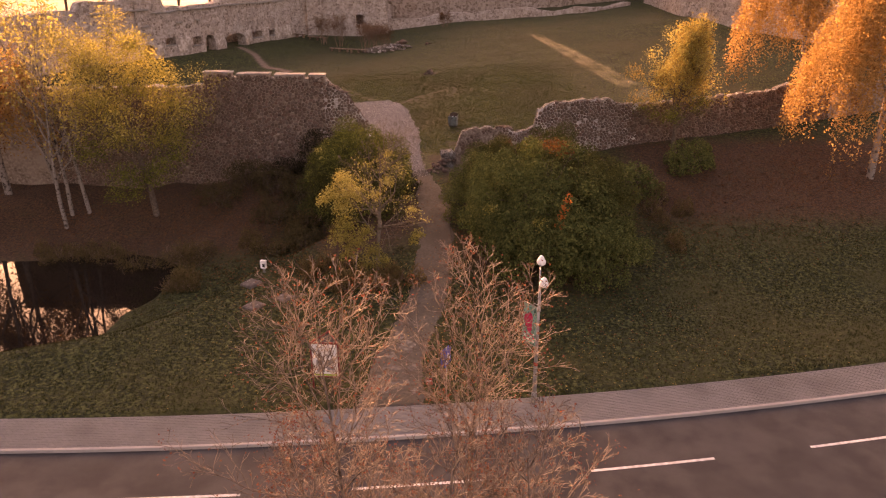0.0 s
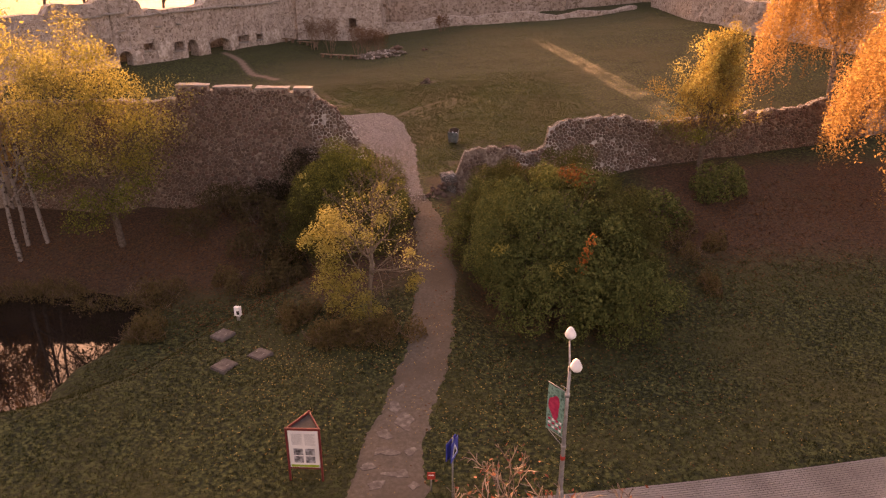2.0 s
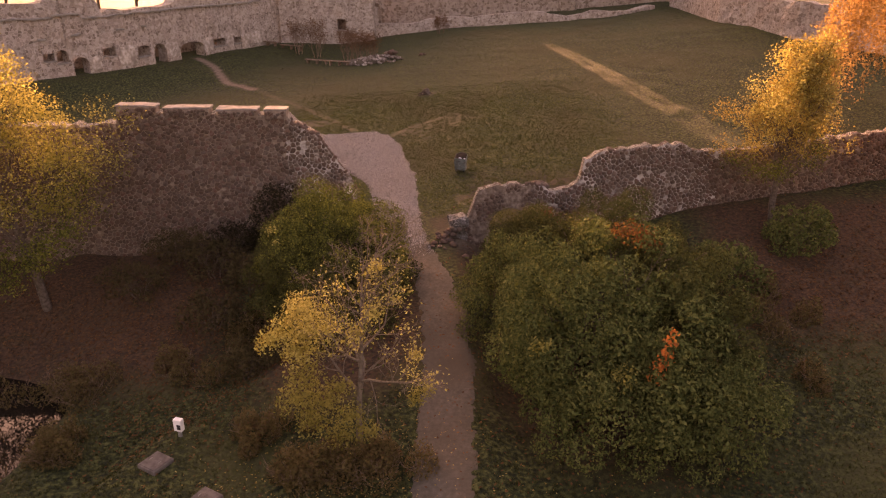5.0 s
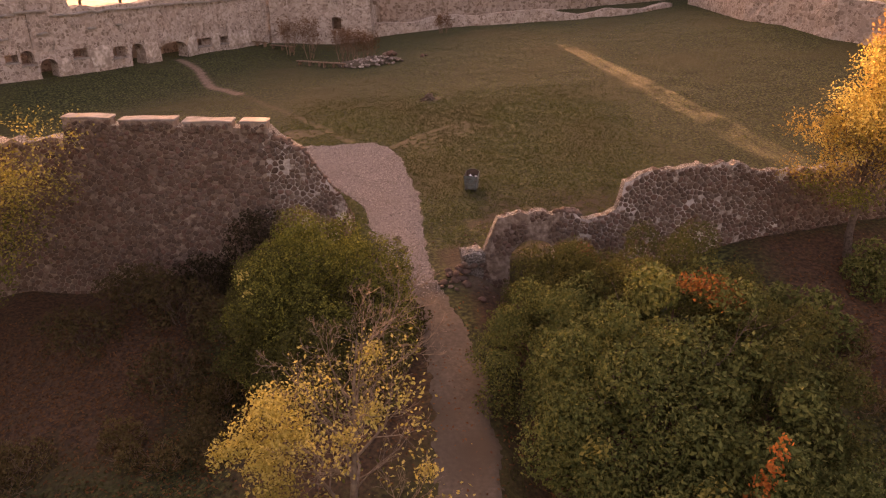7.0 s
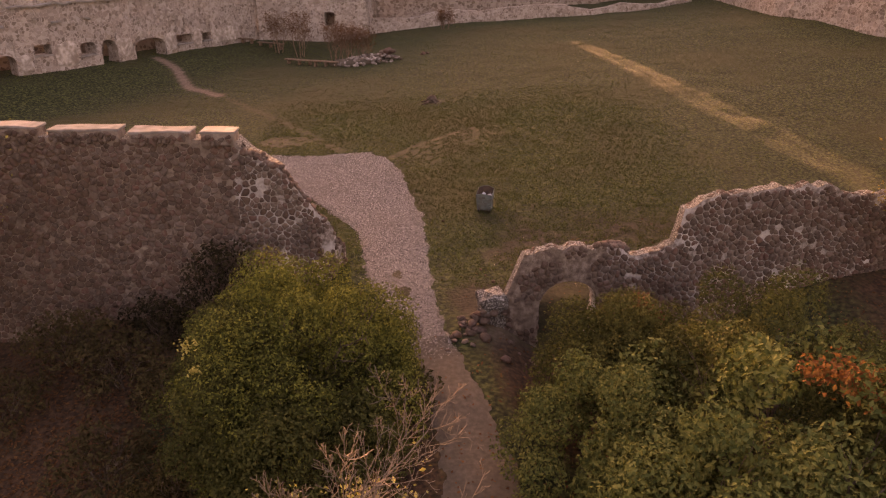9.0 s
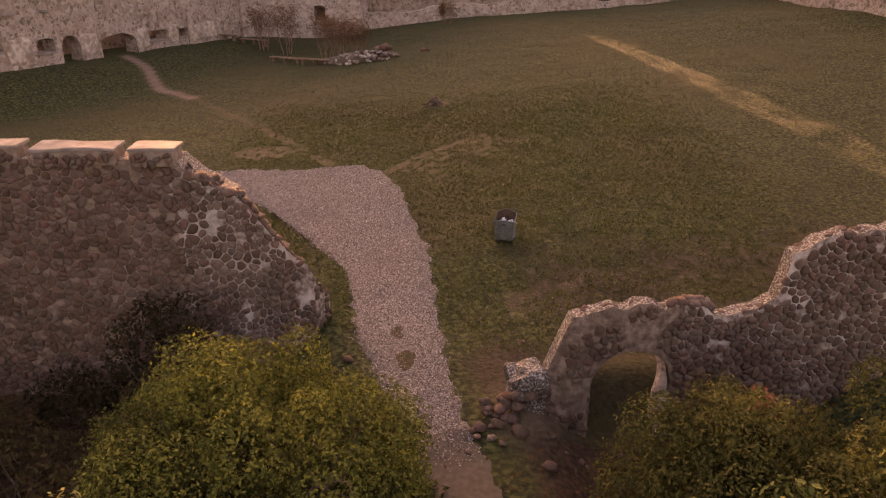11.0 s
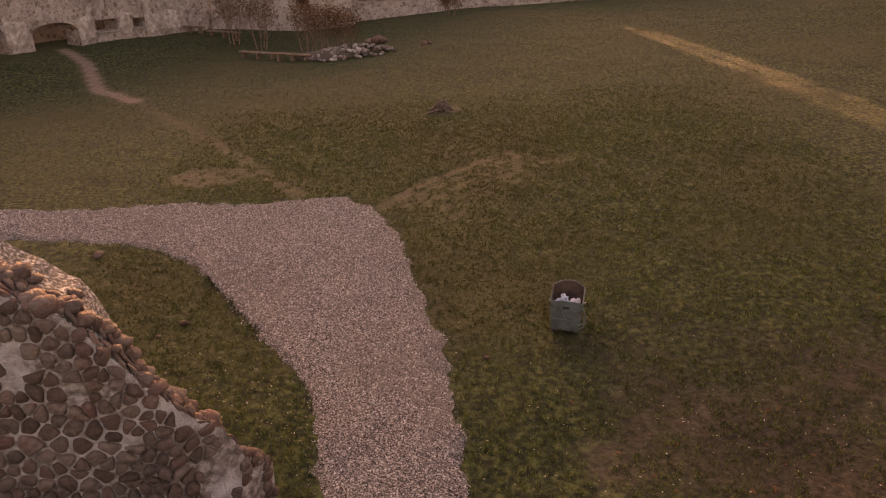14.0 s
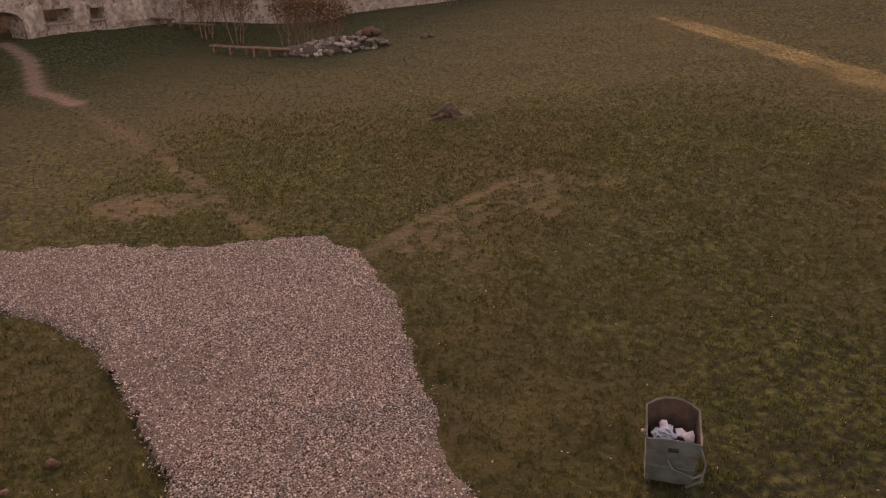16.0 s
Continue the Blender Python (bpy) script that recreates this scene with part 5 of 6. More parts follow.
def weeping(name, label, foot, tall, radius, seed, material, strands=420, drop=(1.2, 4.0), per=26, lowest=0.25, size=0.085):
    """A birch: white trunk, arching limbs and hanging curtains of leaves."""
    rng = np.random.default_rng(seed)
    z0 = ground_z(*foot)
    ob = base(name, (foot[0], foot[1], z0), label, "birch", "weeping birches")
    lines, tips = [], []
    grow(rng, (0, 0, -0.2), (0, 0, 1), tall, 0.26, 0, [(14, 0.42, 50), (7, 0.5, 50)], lines, tips)
    limbs("trunk", lines, M_BIRCH, ob)
    C, N = [], []
    groups = [(rng.uniform(0, 2 * math.pi), rng.uniform(0.35, 1.0) ** 0.7) for _ in range(34)]
    for k in range(strands):
        w, rr = groups[k % len(groups)]
        w, rr = w + rng.normal(0, 0.16), min(1.05, abs(rr + rng.normal(0, 0.08)))
        topz = tall * (lowest + (1.02 - lowest) * (1 - rr**1.8) * rng.uniform(0.75, 1.0)) + rng.uniform(0, 0.12) * tall
        x, y, ln = radius * rr * math.cos(w), radius * rr * math.sin(w), rng.uniform(*drop)
        t = np.linspace(0, 1, per)[:, None]
        sway = rng.normal(0, 0.25, 2)
        C.append(np.concatenate([x + sway[0] * t * t, y + sway[1] * t * t, topz - ln * t], 1) + rng.normal(0, 0.13, (per, 3)))
    C = np.concatenate(C)
    C = C[C[:, 2] + z0 > height(C[:, 0] + foot[0], C[:, 1] + foot[1]) + 0.6]
    part("crown", leaf_mesh("crown", rng, C, rng.normal(0, 1, (len(C), 3)), size, 1.0), material, ob)
    return ob


weeping("weeping_birch", "tall weeping birch in glowing orange leaf on the slope", (28.6, 46.2), 15.5, 5.6, 71, M_LEAF_ORANGE, 1500, (1.4, 4.2), 36, 0.34, 0.08)
weeping("weeping_birch", "weeping birch with rust-orange leaves inside the yard", (31.8, 64.5), 15.5, 6.6, 72, M_LEAF_ORANGE, 1300, (1.5, 4.5), 34, 0.34, 0.09)
weeping("weeping_birch", "orange birch standing among pale trunks by the ditch", (-31.2, 49.5), 13.0, 3.8, 73, M_LEAF_ORANGE, 700, (1.0, 3.0), 26, 0.3, 0.10)
# first three, mostly out of view, added to block sky mirrored in the pond
for x, y, h, s in ((-33.5, 47.0, 12.5, 86), (-30.2, 45.6, 11.5, 87), (-36.5, 46.5, 13.0, 88), (-25.6, 46.0, 12.5, 81), (-25.9, 47.6, 13.5, 82), (-24.7, 47.7, 13.0, 83), (-29, 52.0, 12, 84)):
    tree("birch", "slender birch with pale trunk, nearly bare", "birch", (x, y), h, [(11, 0.36, 42), (6, 0.5, 42), (4, 0.5, 40)], s, M_BIRCH,
         [(M_LEAF_RUST if s > 85 else M_LEAF_YELLOW, 18 if s > 85 else 4, (0.34, 0.34, 0.34) if s > 85 else (0.25, 0.25, 0.25), 0.11, lambda t, r: t[2] > 3 and r.random() < 0.5, "crown", "sparse autumn leaves")], 0.15, (-0.08, 0, 1), 1, "bare birches")
# bare roadside limes under the camera's start
for x, y, h, s, st, twigs in ((0.7, 9.6, 10.9, 95, 1, [(34, 0.29, 54), (8, 0.5, 50), (5, 0.5, 48), (2, 0.45, 44)]), (-1.1, 9.6, 11.4, 92, 1, [(36, 0.27, 54), (8, 0.52, 50), (5, 0.5, 48), (2, 0.45, 44)]),
                              (-1.95, 9.4, 9.2, 94, 1, [(20, 0.23, 54), (8, 0.5, 48), (5, 0.52, 44), (2, 0.45, 44)]), (1.75, 9.2, 9.7, 97, 1, [(24, 0.27, 56), (8, 0.5, 48), (5, 0.52, 44), (2, 0.45, 44)]),
                              (-0.4, 9.3, 10.0, 91, 1, [(18, 0.2, 44), (7, 0.5, 46), (5, 0.52, 44), (2, 0.45, 44)])):
    tree("roadside_tree", "bare many-stemmed roadside tree with a few red leaves", "tree", (x, y), h, twigs, s, M_TWIG,
         [(M_LEAF_RED, 3, (0.07, 0.07, 0.07), 0.024, lambda t, r: r.random() < 0.15 + 0.15 * (x < -1.5), "leaves", "a few reddish leaves")], 0.075, (0, 0, 1), st, "roadside trees", wander=0.17, rise=0.06)
# leafless tree added out of view to break up sun through the gap
tree("distant_screen_tree", "leafless tree added outside the gap to break up the sun streak", "tree", (3.2, 124), 13.0, [(9, 0.3, 46), (4, 0.5, 45)], 199, M_BARK, (), 0.16, (0, 0, 1), 1, "trees beyond the walls")
# trees beyond the castle, unseen sun screen, in full leaf on the pond's side
rng = np.random.default_rng(99)
for k in range(26):
    x, y = -66 + k * 4.9 + rng.uniform(-1.5, 1.5), 128 + rng.uniform(0, 10)
    full = x < 2
    if -0.5 < x + (y - 117) * 0.29 < 9.5 or (not full and k % 2):
        continue
    tree("distant_screen_tree", "unseen leafy tree beyond the castle walls, added to block sun" if full else "half-bare tree beyond the castle walls", "tree", (x, y), 16.2 if full else rng.uniform(14, 17), [(12, 0.42, 50), (6, 0.5, 45)], 200 + k, M_BARK,
         [((M_LEAF_YELLOW, M_LEAF_OLIVE, M_LEAF_ORANGE)[k % 3], 30 if full else 20, (0.7, 0.7, 0.6), 0.34 if full else 0.2, ALL, "crown", "")], 0.3, (0, 0, 1), 1, "trees beyond the walls")


# ---- things by the road ----
def street_lamp():
    x, y = 3.66, 23.95
    z = ground_z(x, y)
    ob = base("street_lamp", (x, y, z), "grey steel street lamp with two white pear-shaped heads", "street lamp")
    part("pole", tube_mesh("pole", [(0, 0, -0.2), (0, 0, 1.2), (0, 0, 3.0), (0.01, 0, 5.35)], [0.085, 0.08, 0.062, 0.045], 12), M_STEEL, ob)
    part("base_collar", tube_mesh("base_collar", [(0, 0, -0.1), (0, 0, 0.7), (0, 0, 0.75)], [0.115, 0.11, 0.09], 12), M_STEEL, ob)
    for dy, dx, dz in ((0.78, 0.1, 0.55), (-0.62, 0.0, 0.4)):
        part("arm", tube_mesh("arm", [(0.01, 0, 5.2), (0.02, dy * 0.15, 5.42), (dx * 0.5, dy * 0.55, 5.3 + dz * 0.7), (dx, dy, 5.33 + dz)], [0.04, 0.036, 0.03, 0.028], 8), M_STEEL, ob)
        bm = bmesh.new()
        bmesh.ops.create_uvsphere(bm, u_segments=16, v_segments=10, radius=1)
        for v in bm.verts:
            k = 0.15 * (1 - 0.35 * v.co.z) * (1.12 if v.co.z < 0 else 1.0)
            v.co = Vector((v.co.x * k, v.co.y * k * 1.2 + dy * 1.14, v.co.z * 0.2))
        bmesh.ops.translate(bm, vec=(dx + 0.04, 0, 5.45 + dz), verts=bm.verts)
        for f in bm.faces:
            f.smooth = True
        head = part("lamp_head", bm, M_WHITE, ob, "white pear-shaped lamp head")
        part("neck", tube_mesh("neck", [(dx + 0.02, dy, 5.31 + dz), (dx + 0.04, dy * 1.1, 5.30 + dz)], [0.07, 0.075], 10), M_STEEL, head)
    for zz in (2.45, 4.35):
        part("clamp", tube_mesh("clamp", [(0, 0, zz - 0.05), (0, 0, zz + 0.05)], [0.085, 0.085], 10), M_STEEL, ob)
    part("sticker", tube_mesh("sticker", [(0, 0, 1.95), (0, 0, 2.1)], [0.082, 0.081], 12), M_RED, ob, "red band on the pole")


def banner():
    x, y = 3.66, 23.95
    z = ground_z(x, y)
    ob = base("banner", (x, y, z), "teal and crimson printed banner hung from the lamp pole", "banner")
    d = Vector((-0.62, 0.78, 0)).normalized()
    L = 0.66
    for za, name in ((4.42, "top_bar"), (2.72, "bottom_bar")):
        part(name, tube_mesh(name, [d * 0.05 + Vector((0, 0, za)), d * (L + 0.12) + Vector((0, 0, za + 0.02))], [0.016, 0.016], 8), M_STEEL, ob, "thin steel bar")
    part("stay", tube_mesh("stay", [Vector((0, 0, 2.4)), d * L + Vector((0, 0, 2.7))], [0.012, 0.012], 6), M_STEEL, ob)
    part("stay", tube_mesh("stay", [d * 0.06 + Vector((0, 0, 4.55)), d * (L * 0.55) + Vector((0.1, 0.1, 4.44))], [0.012, 0.012], 6), M_STEEL, ob)
    side = Vector((d.y, -d.x, 0))
    n, m, v = 6, 14, []

    def cloth(a, b, off):
        w = 0.03 * math.sin(a * 4 + b * 2.2)
        return d * (0.1 + a * L) + Vector((0, 0, 2.75 + b * 1.65)) + side * (w + off)

    for off in (0.004, -0.004):
        v += [cloth(i / n, j / m, off) for j in range(m + 1) for i in range(n + 1)]
    k = (n + 1) * (m + 1)
    f = [(j * (n + 1) + i, j * (n + 1) + i + 1, (j + 1) * (n + 1) + i + 1, (j + 1) * (n + 1) + i) for j in range(m) for i in range(n)]
    f += [tuple(k + q for q in face[::-1]) for face in f]
    part("cloth", mesh_lists("cloth", v, f, True), M_FLAGTEAL, ob, "teal banner cloth")
    for s in (1, -1):
        shape = []
        for t in np.linspace(0, 2 * math.pi, 22, endpoint=False):
            rr = 1 + 0.18 * math.sin(3 * t + 1)
            shape.append(cloth(0.56 + 0.3 * rr * math.cos(t), 0.56 + 0.26 * rr * math.sin(t), s * 0.010))
        part("print", mesh_lists("print", shape, [tuple(range(22))]), M_FLAGRED, ob, "crimson printed shape")
        for r in range(3):
            for c in range(4):
                q = [cloth(0.1 + c * 0.21 + a, 0.06 + r * 0.085 + b, s * 0.010) for a, b in ((0, 0), (0.15, 0), (0.15, 0.05), (0, 0.05))]
                part("print_bar", mesh_lists("print_bar", q, [(0, 1, 2, 3)]), M_FLAGRED if (r + c) % 2 else M_WHITE, ob)


def crossing_sign():
    x, y = 0.2, 24.1
    z = ground_z(x, y)
    ob = base("crossing_sign", (x, y, z), "blue square pedestrian-crossing signs back to back on a thin pole", "road sign", turn=64)
    part("pole", tube_mesh("pole", [(0, 0, -0.2), (0, 0, 2.45)], [0.028, 0.028], 8), M_STEEL, ob)
    for s, lean in ((-1, 4), (1, -4)):
        m = pose(0, s * 0.06, 2.05, 0, 0, lean)
        bm = box_bm(0.62, 0.02, 0.68, (0, 0, 0), 0.008)
        bmesh.ops.transform(bm, matrix=m, verts=bm.verts)
        face = part("sign_face", bm, M_SIGNBLUE, ob, "blue enamel face")
        for name, pts, mat in (("triangle", [(-0.24, -0.22), (0.24, -0.22), (0, 0.24)], M_WHITE), ("stripe", [(-0.14, -0.17), (0.14, -0.17), (0.02, 0.1), (-0.02, 0.1)], M_RUBBER)):
            off = s * (0.013 if name == "triangle" else 0.016)
            part(name, mesh_lists(name, [m @ Vector((a, off, b)) for a, b in pts], [tuple(range(len(pts)))]), mat, face)


def info_board():
    A, B, C = Vector((-5.24, 25.06)), Vector((-4.14, 25.0)), Vector((-4.62, 25.98))
    z = ground_z(-4.7, 25.3)
    ob = base("information_board", (-4.7, 25.3, z), "three-sided maroon information board with white printed panels", "information board")
    o = Vector((-4.7, 25.3))
    z0, z1 = 0.66 - z, 2.22 - z
    corners = [q - o for q in (A, B, C)]
    for q in corners:
        part("post", box_bm(0.07, 0.07, z1 + 0.35, (q.x, q.y, (z1 + 0.35) / 2 - 0.3), 0.01), M_MAROON, ob)
    for i in range(3):
        a, b = corners[i], corners[(i + 1) % 3]
        d = (b - a)
        ang = math.degrees(math.atan2(d.y, d.x))
        mid, ln = (a + b) / 2, d.length
        nrm = Vector((d.y, -d.x)).normalized()
        for zz, hh in ((z0, 0.05), (z1, 0.09)):
            part("rail", box_bm(ln - 0.08, 0.05, hh, (mid.x, mid.y, zz), 0.008, pose(0, 0, 0, 0, 0, ang)), M_MAROON, ob)
        part("panel", box_bm(ln - 0.1, 0.02, z1 - z0 - 0.06, (mid.x, mid.y, (z0 + z1) / 2), 0.004, pose(0, 0, 0, 0, 0, ang)), M_PAPER, ob, "white printed panel")
        if i == 2:
            continue
        m = pose(mid.x + nrm.x * 0.013, mid.y + nrm.y * 0.013, (z0 + z1) / 2, 0, 0, ang)
        hgt = z1 - z0

        def card(name, u0, u1, v0, v1, mat):
            w = ln - 0.12
            part(name, mesh_lists(name, [m @ Vector((u * w - w / 2, 0, v * hgt - hgt / 2)) for u, v in ((u0, v0), (u1, v0), (u1, v1), (u0, v1))], [(0, 1, 2, 3)]), mat, ob)

        card("footer", 0.02, 0.98, 0.03, 0.09, M_GREENBAR)
        for r in range(2):
            for c in range(2):
                card("photograph", 0.14 + 0.4 * c, 0.46 + 0.4 * c, 0.14 + 0.2 * r, 0.31 + 0.2 * r, M_PHOTO)
        for r in range(11):
            card("text_line", 0.1, 0.46 - 0.05 * (r % 4 == 3), 0.60 + 0.027 * r, 0.612 + 0.027 * r, M_INK)
            card("text_line", 0.54, 0.9 - 0.06 * (r % 3 == 2), 0.60 + 0.027 * r, 0.612 + 0.027 * r, M_INK)
    # black sheet stands in for the shaded hollow of the open top
    lid = mesh_lists("hollow_shade_sheet", [(q.x, q.y, z1 + d) for d in (-0.06, -0.03) for q in corners], [(0, 2, 1), (3, 4, 5), (0, 1, 4, 3), (1, 2, 5, 4), (2, 0, 3, 5)])
    part("hollow_shade_sheet", lid, M_RUBBER, ob, "black sheet for the shaded hollow inside")


street_lamp()
banner()
crossing_sign()
info_board()
red = base("hydrant_marker", (-0.49, 24.46, ground_z(-0.49, 24.46)), "small red marker plate on a short post", "marker")
part("post", tube_mesh("post", [(0, 0, -0.1), (0, 0, 0.75)], [0.025, 0.025], 8), M_STEEL, red)
part("plate", box_bm(0.26, 0.04, 0.28, (0, -0.03, 0.68), 0.01), M_RED, red, "red enamel plate")
part("print_bar", box_bm(0.18, 0.01, 0.04, (0, -0.052, 0.72), 0.002), M_WHITE, red)
for x, y in ((-8.08, 33.1), (-10.2, 34.88), (-9.36, 32.06)):
    ob = base("hatch_cover", (x, y, ground_z(x, y)), "square weathered hatch cover set in the lawn", "hatch cover", "hatch covers in the lawn", -31)
    part("slab", box_bm(0.8, 0.84, 0.16, (0, 0, 0.03), 0.02), M_PLATE, ob)
    part("lid", box_bm(0.7, 0.74, 0.03, (0, 0, 0.12), 0.008), M_PLATE, ob)
    for k in (-1, 1):
        part("handle", tube_mesh("handle", [(0.2 * k, -0.06, 0.135), (0.2 * k, -0.05, 0.16), (0.2 * k, 0.05, 0.16), (0.2 * k, 0.06, 0.135)], [0.009] * 4, 6), M_STEEL, ob)
x, y = -9.82, 36.3
meter = base("meter_box", (x, y, ground_z(x, y)), "white plastic meter box on a short post", "meter box", turn=-18)
part("post", box_bm(0.12, 0.09, 0.55, (0, 0, 0.1), 0.01), M_STEEL, meter)
part("case", box_bm(0.32, 0.2, 0.48, (0, 0, 0.5), 0.03), M_WHITE, meter)
part("window", box_bm(0.15, 0.012, 0.2, (0.06, -0.103, 0.46), 0.004), M_RUBBER, meter, "dark window")


# ---- things in the yard ----
def waste_bin():
    x, y = 0.97, 59.43
    z = ground_z(x, y)
    ob = base("waste_container", (x, y, z), "dented grey steel waste container standing open on wheels", "waste container", turn=-16)
    W, D = 0.74, 0.72

    def ring(t, inset=0.0):
        """Front to back outline at height t: the front slopes in at the foot; the back is bowed."""
        w, f, b = W / 2 * (0.86 + 0.14 * t) - inset, -D / 2 * (0.8 + 0.2 * t) + inset, D / 2 * (0.85 + 0.15 * t) - inset
        front = [(w * u, f - 0.035 * t * (1 - u * u)) for u in (-1, -0.66, -0.33, 0, 0.33, 0.66, 1)]
        back = [(w * u, b - 0.12 * D * u * u) for u in (1, 0.66, 0.33, 0, -0.33, -0.66, -1)]
        return front + [(w, 0)] + back + [(-w, 0)]

    def rim(xx, yy):
        u = (yy + D / 2) / D
        return 0.86 + 0.16 * max(0, min(1, u)) + (0.09 if u > 0.8 else 0.05 if u < 0.2 else 0) * (1 - (2 * xx / W) ** 2)

    v, f, n = [], [], 16
    for inset, order in ((0.0, (0.0, 0.12, 0.5, 1.0)), (0.018, (1.0, 0.5, 0.12, 0.05))):
        for t in order:
            for xx, yy in ring(t, inset):
                top = rim(xx, yy)
                dent = 0.012 * float(vnoise(xx * 5 + 3, t * 6, 2)) if 0 < t < 1 else 0
                v.append((xx + dent, yy + dent, 0.11 + (top - 0.11) * t))
    for r in range(7):
        f += [(r * n + i, r * n + (i + 1) % n, (r + 1) * n + (i + 1) % n, (r + 1) * n + i) for i in range(n)]
    f += [tuple(range(n))[::-1], tuple(7 * n + i for i in range(n))]
    me = mesh_lists("body", v, f)
    me.materials.append(M_BIN)
    me.materials.append(M_BIN_IN)
    for p in me.polygons:
        p.material_index = 1 if min(p.vertices) >= 4 * n else 0
    part("body", me, M_BIN, ob)
    pts = [Vector((xx, yy, rim(xx, yy))) for xx, yy in ring(1.0)]
    part("rim", tube_mesh("rim", pts + [pts[0]], [0.011] * (n + 1), 6), M_BIN, ob, "worn rolled rim")
    for zz in (0.42, 0.66):
        part("rib", box_bm(W * 0.86, 0.02, 0.03, (0, -D / 2 * 0.93 - 0.02, zz), 0.006), M_BIN, ob)
    part("latch", box_bm(0.14, 0.04, 0.05, (0, -D / 2 - 0.045, 0.75), 0.01), M_RUBBER, ob)
    for sx in (-1, 1):
        part("trunnion", tube_mesh("trunnion", [(sx * W / 2 * 0.97, 0, 0.72), (sx * (W / 2 + 0.05), 0, 0.72)], [0.03, 0.03], 10), M_STEEL, ob)
    part("brake_lever", tube_mesh("brake_lever", [(-0.06, -D / 2 - 0.04, 0.58), (0.02, -D / 2 - 0.08, 0.46), (0.3, -D / 2 - 0.09, 0.37), (0.42, -D / 2 - 0.02, 0.4)], [0.018, 0.015, 0.015, 0.018], 8), M_BIN, ob, "bent lever bar")
    part("side_hoop", tube_mesh("side_hoop", [(W / 2 - 0.03, -D / 2 + 0.03, 0.84), (W / 2 + 0.07, -D / 2 - 0.05, 0.6), (W / 2 + 0.05, -D / 2 - 0.06, 0.32), (W / 2 - 0.14, -D / 2 - 0.04, 0.16)], [0.018] * 4, 8), M_BIN, ob)
    for sx in (-1, 1):
        for sy in (-1, 1):
            wheel = part("wheel", tube_mesh("wheel", [(sx * 0.25 - 0.03, sy * 0.22, 0.08), (sx * 0.25 + 0.03, sy * 0.22, 0.08)], [0.08, 0.08], 14), M_RUBBER, ob)
            part("fork", box_bm(0.09, 0.05, 0.12, (sx * 0.25, sy * 0.22, 0.13), 0.01), M_STEEL, ob)
    rng = np.random.default_rng(3)
    for k, (a, b, c, r) in enumerate(((-0.2, 0.02, 0.72, 0.08), (-0.1, 0.1, 0.76, 0.085), (-0.02, 0.0, 0.72, 0.06), (0.18, 0.02, 0.72, 0.095), (-0.13, -0.12, 0.7, 0.06), (0.05, -0.15, 0.68, 0.05))):
        bm = blob(rng, r, (1.1, 0.9, 0.8), 2.0)
        for face in bm.faces:
            face.smooth = False
        bag = part("rubbish_bag", bm, M_BAG)
        bag.matrix_basis = ob.matrix_basis @ pose(a, b, c)
        tagged(bag, "crumpled pale plastic rubbish bag inside the container", "rubbish bag", "bags in the container")
    fill = part("rubbish", box_bm(0.58, 0.54, 0.42, (0, 0, 0.45), 0.04), M_BIN_IN)
    fill.matrix_basis = ob.matrix_basis.copy()
    tagged(fill, "dark heap of rubbish filling the container", "rubbish")


waste_bin()
rng = np.random.default_rng(17)
# tree stump in its worn hollow
x, y = -1.3, 78.1
stump = base("tree_stump", (x, y, ground_z(x, y)), "dark weathered tree stump in a worn hollow", "stump")
bm = blob(rng, 0.34, (1.1, 0.8, 1.1), 0.55)
bmesh.ops.translate(bm, vec=(0, 0, 0.12), verts=bm.verts)
part("stump", bm, M_BARK, stump)
for k in range(5):
    w = k * 1.3
    part("root", tube_mesh("root", [(0.1 * math.cos(w), 0.1 * math.sin(w), 0.2), (0.45 * math.cos(w), 0.4 * math.sin(w), 0.06), (0.9 * math.cos(w), 0.7 * math.sin(w), -0.04)], [0.1, 0.07, 0.03], 7), M_BARK, stump)
# rubble heap with timber beams
M_RUBBLE = shader("pale_broken_stone", [(0.09, 0.07, 0.058), (0.18, 0.148, 0.125), (0.28, 0.24, 0.21), (0.45, 0.41, 0.37)], 9, 0.9, 0.6, 30, obrandom=0.7)
PALE_BLOBS = [m.copy() for m in BLOBS]
for m in PALE_BLOBS:
    m.materials[0] = M_RUBBLE
heap = base("rubble_heap", (0, 0, 0), "overgrown heap of broken stones in the yard", "rubble heap")
HX, HY = -7.4, 93.0
bm = blob(rng, 1.0, (2.7, 1.25, 0.55), 0.5)
bmesh.ops.translate(bm, vec=(HX, HY, ground_z(HX, HY)), verts=bm.verts)
part("mound", bm, M_DIRT, heap, "mound of earth and mortar")
for k in range(230):
    w, rr = rng.uniform(0, 2 * math.pi), math.sqrt(rng.random())
    x, y = HX + 0.6 + 3.0 * rr * math.cos(w), HY - 0.2 + 1.4 * rr * math.sin(w)
    boulder(rng, x, y, rng.uniform(0.07, 0.2), heap, "stone", 0.3, ground_z(x, y) + 0.6 * max(0, 1 - rr**2)).data = PALE_BLOBS[k % 8]
for x, y, r in ((-5.0, 93.4, 0.42), (-4.6, 93.1, 0.33), (-5.5, 93.6, 0.3)):
    tagged(boulder(rng, x, y, r, None, "boulder", 0.1, ground_z(x, y) + 0.5), "pale boulder resting on the rubble heap", "boulder", "boulders on the heap")
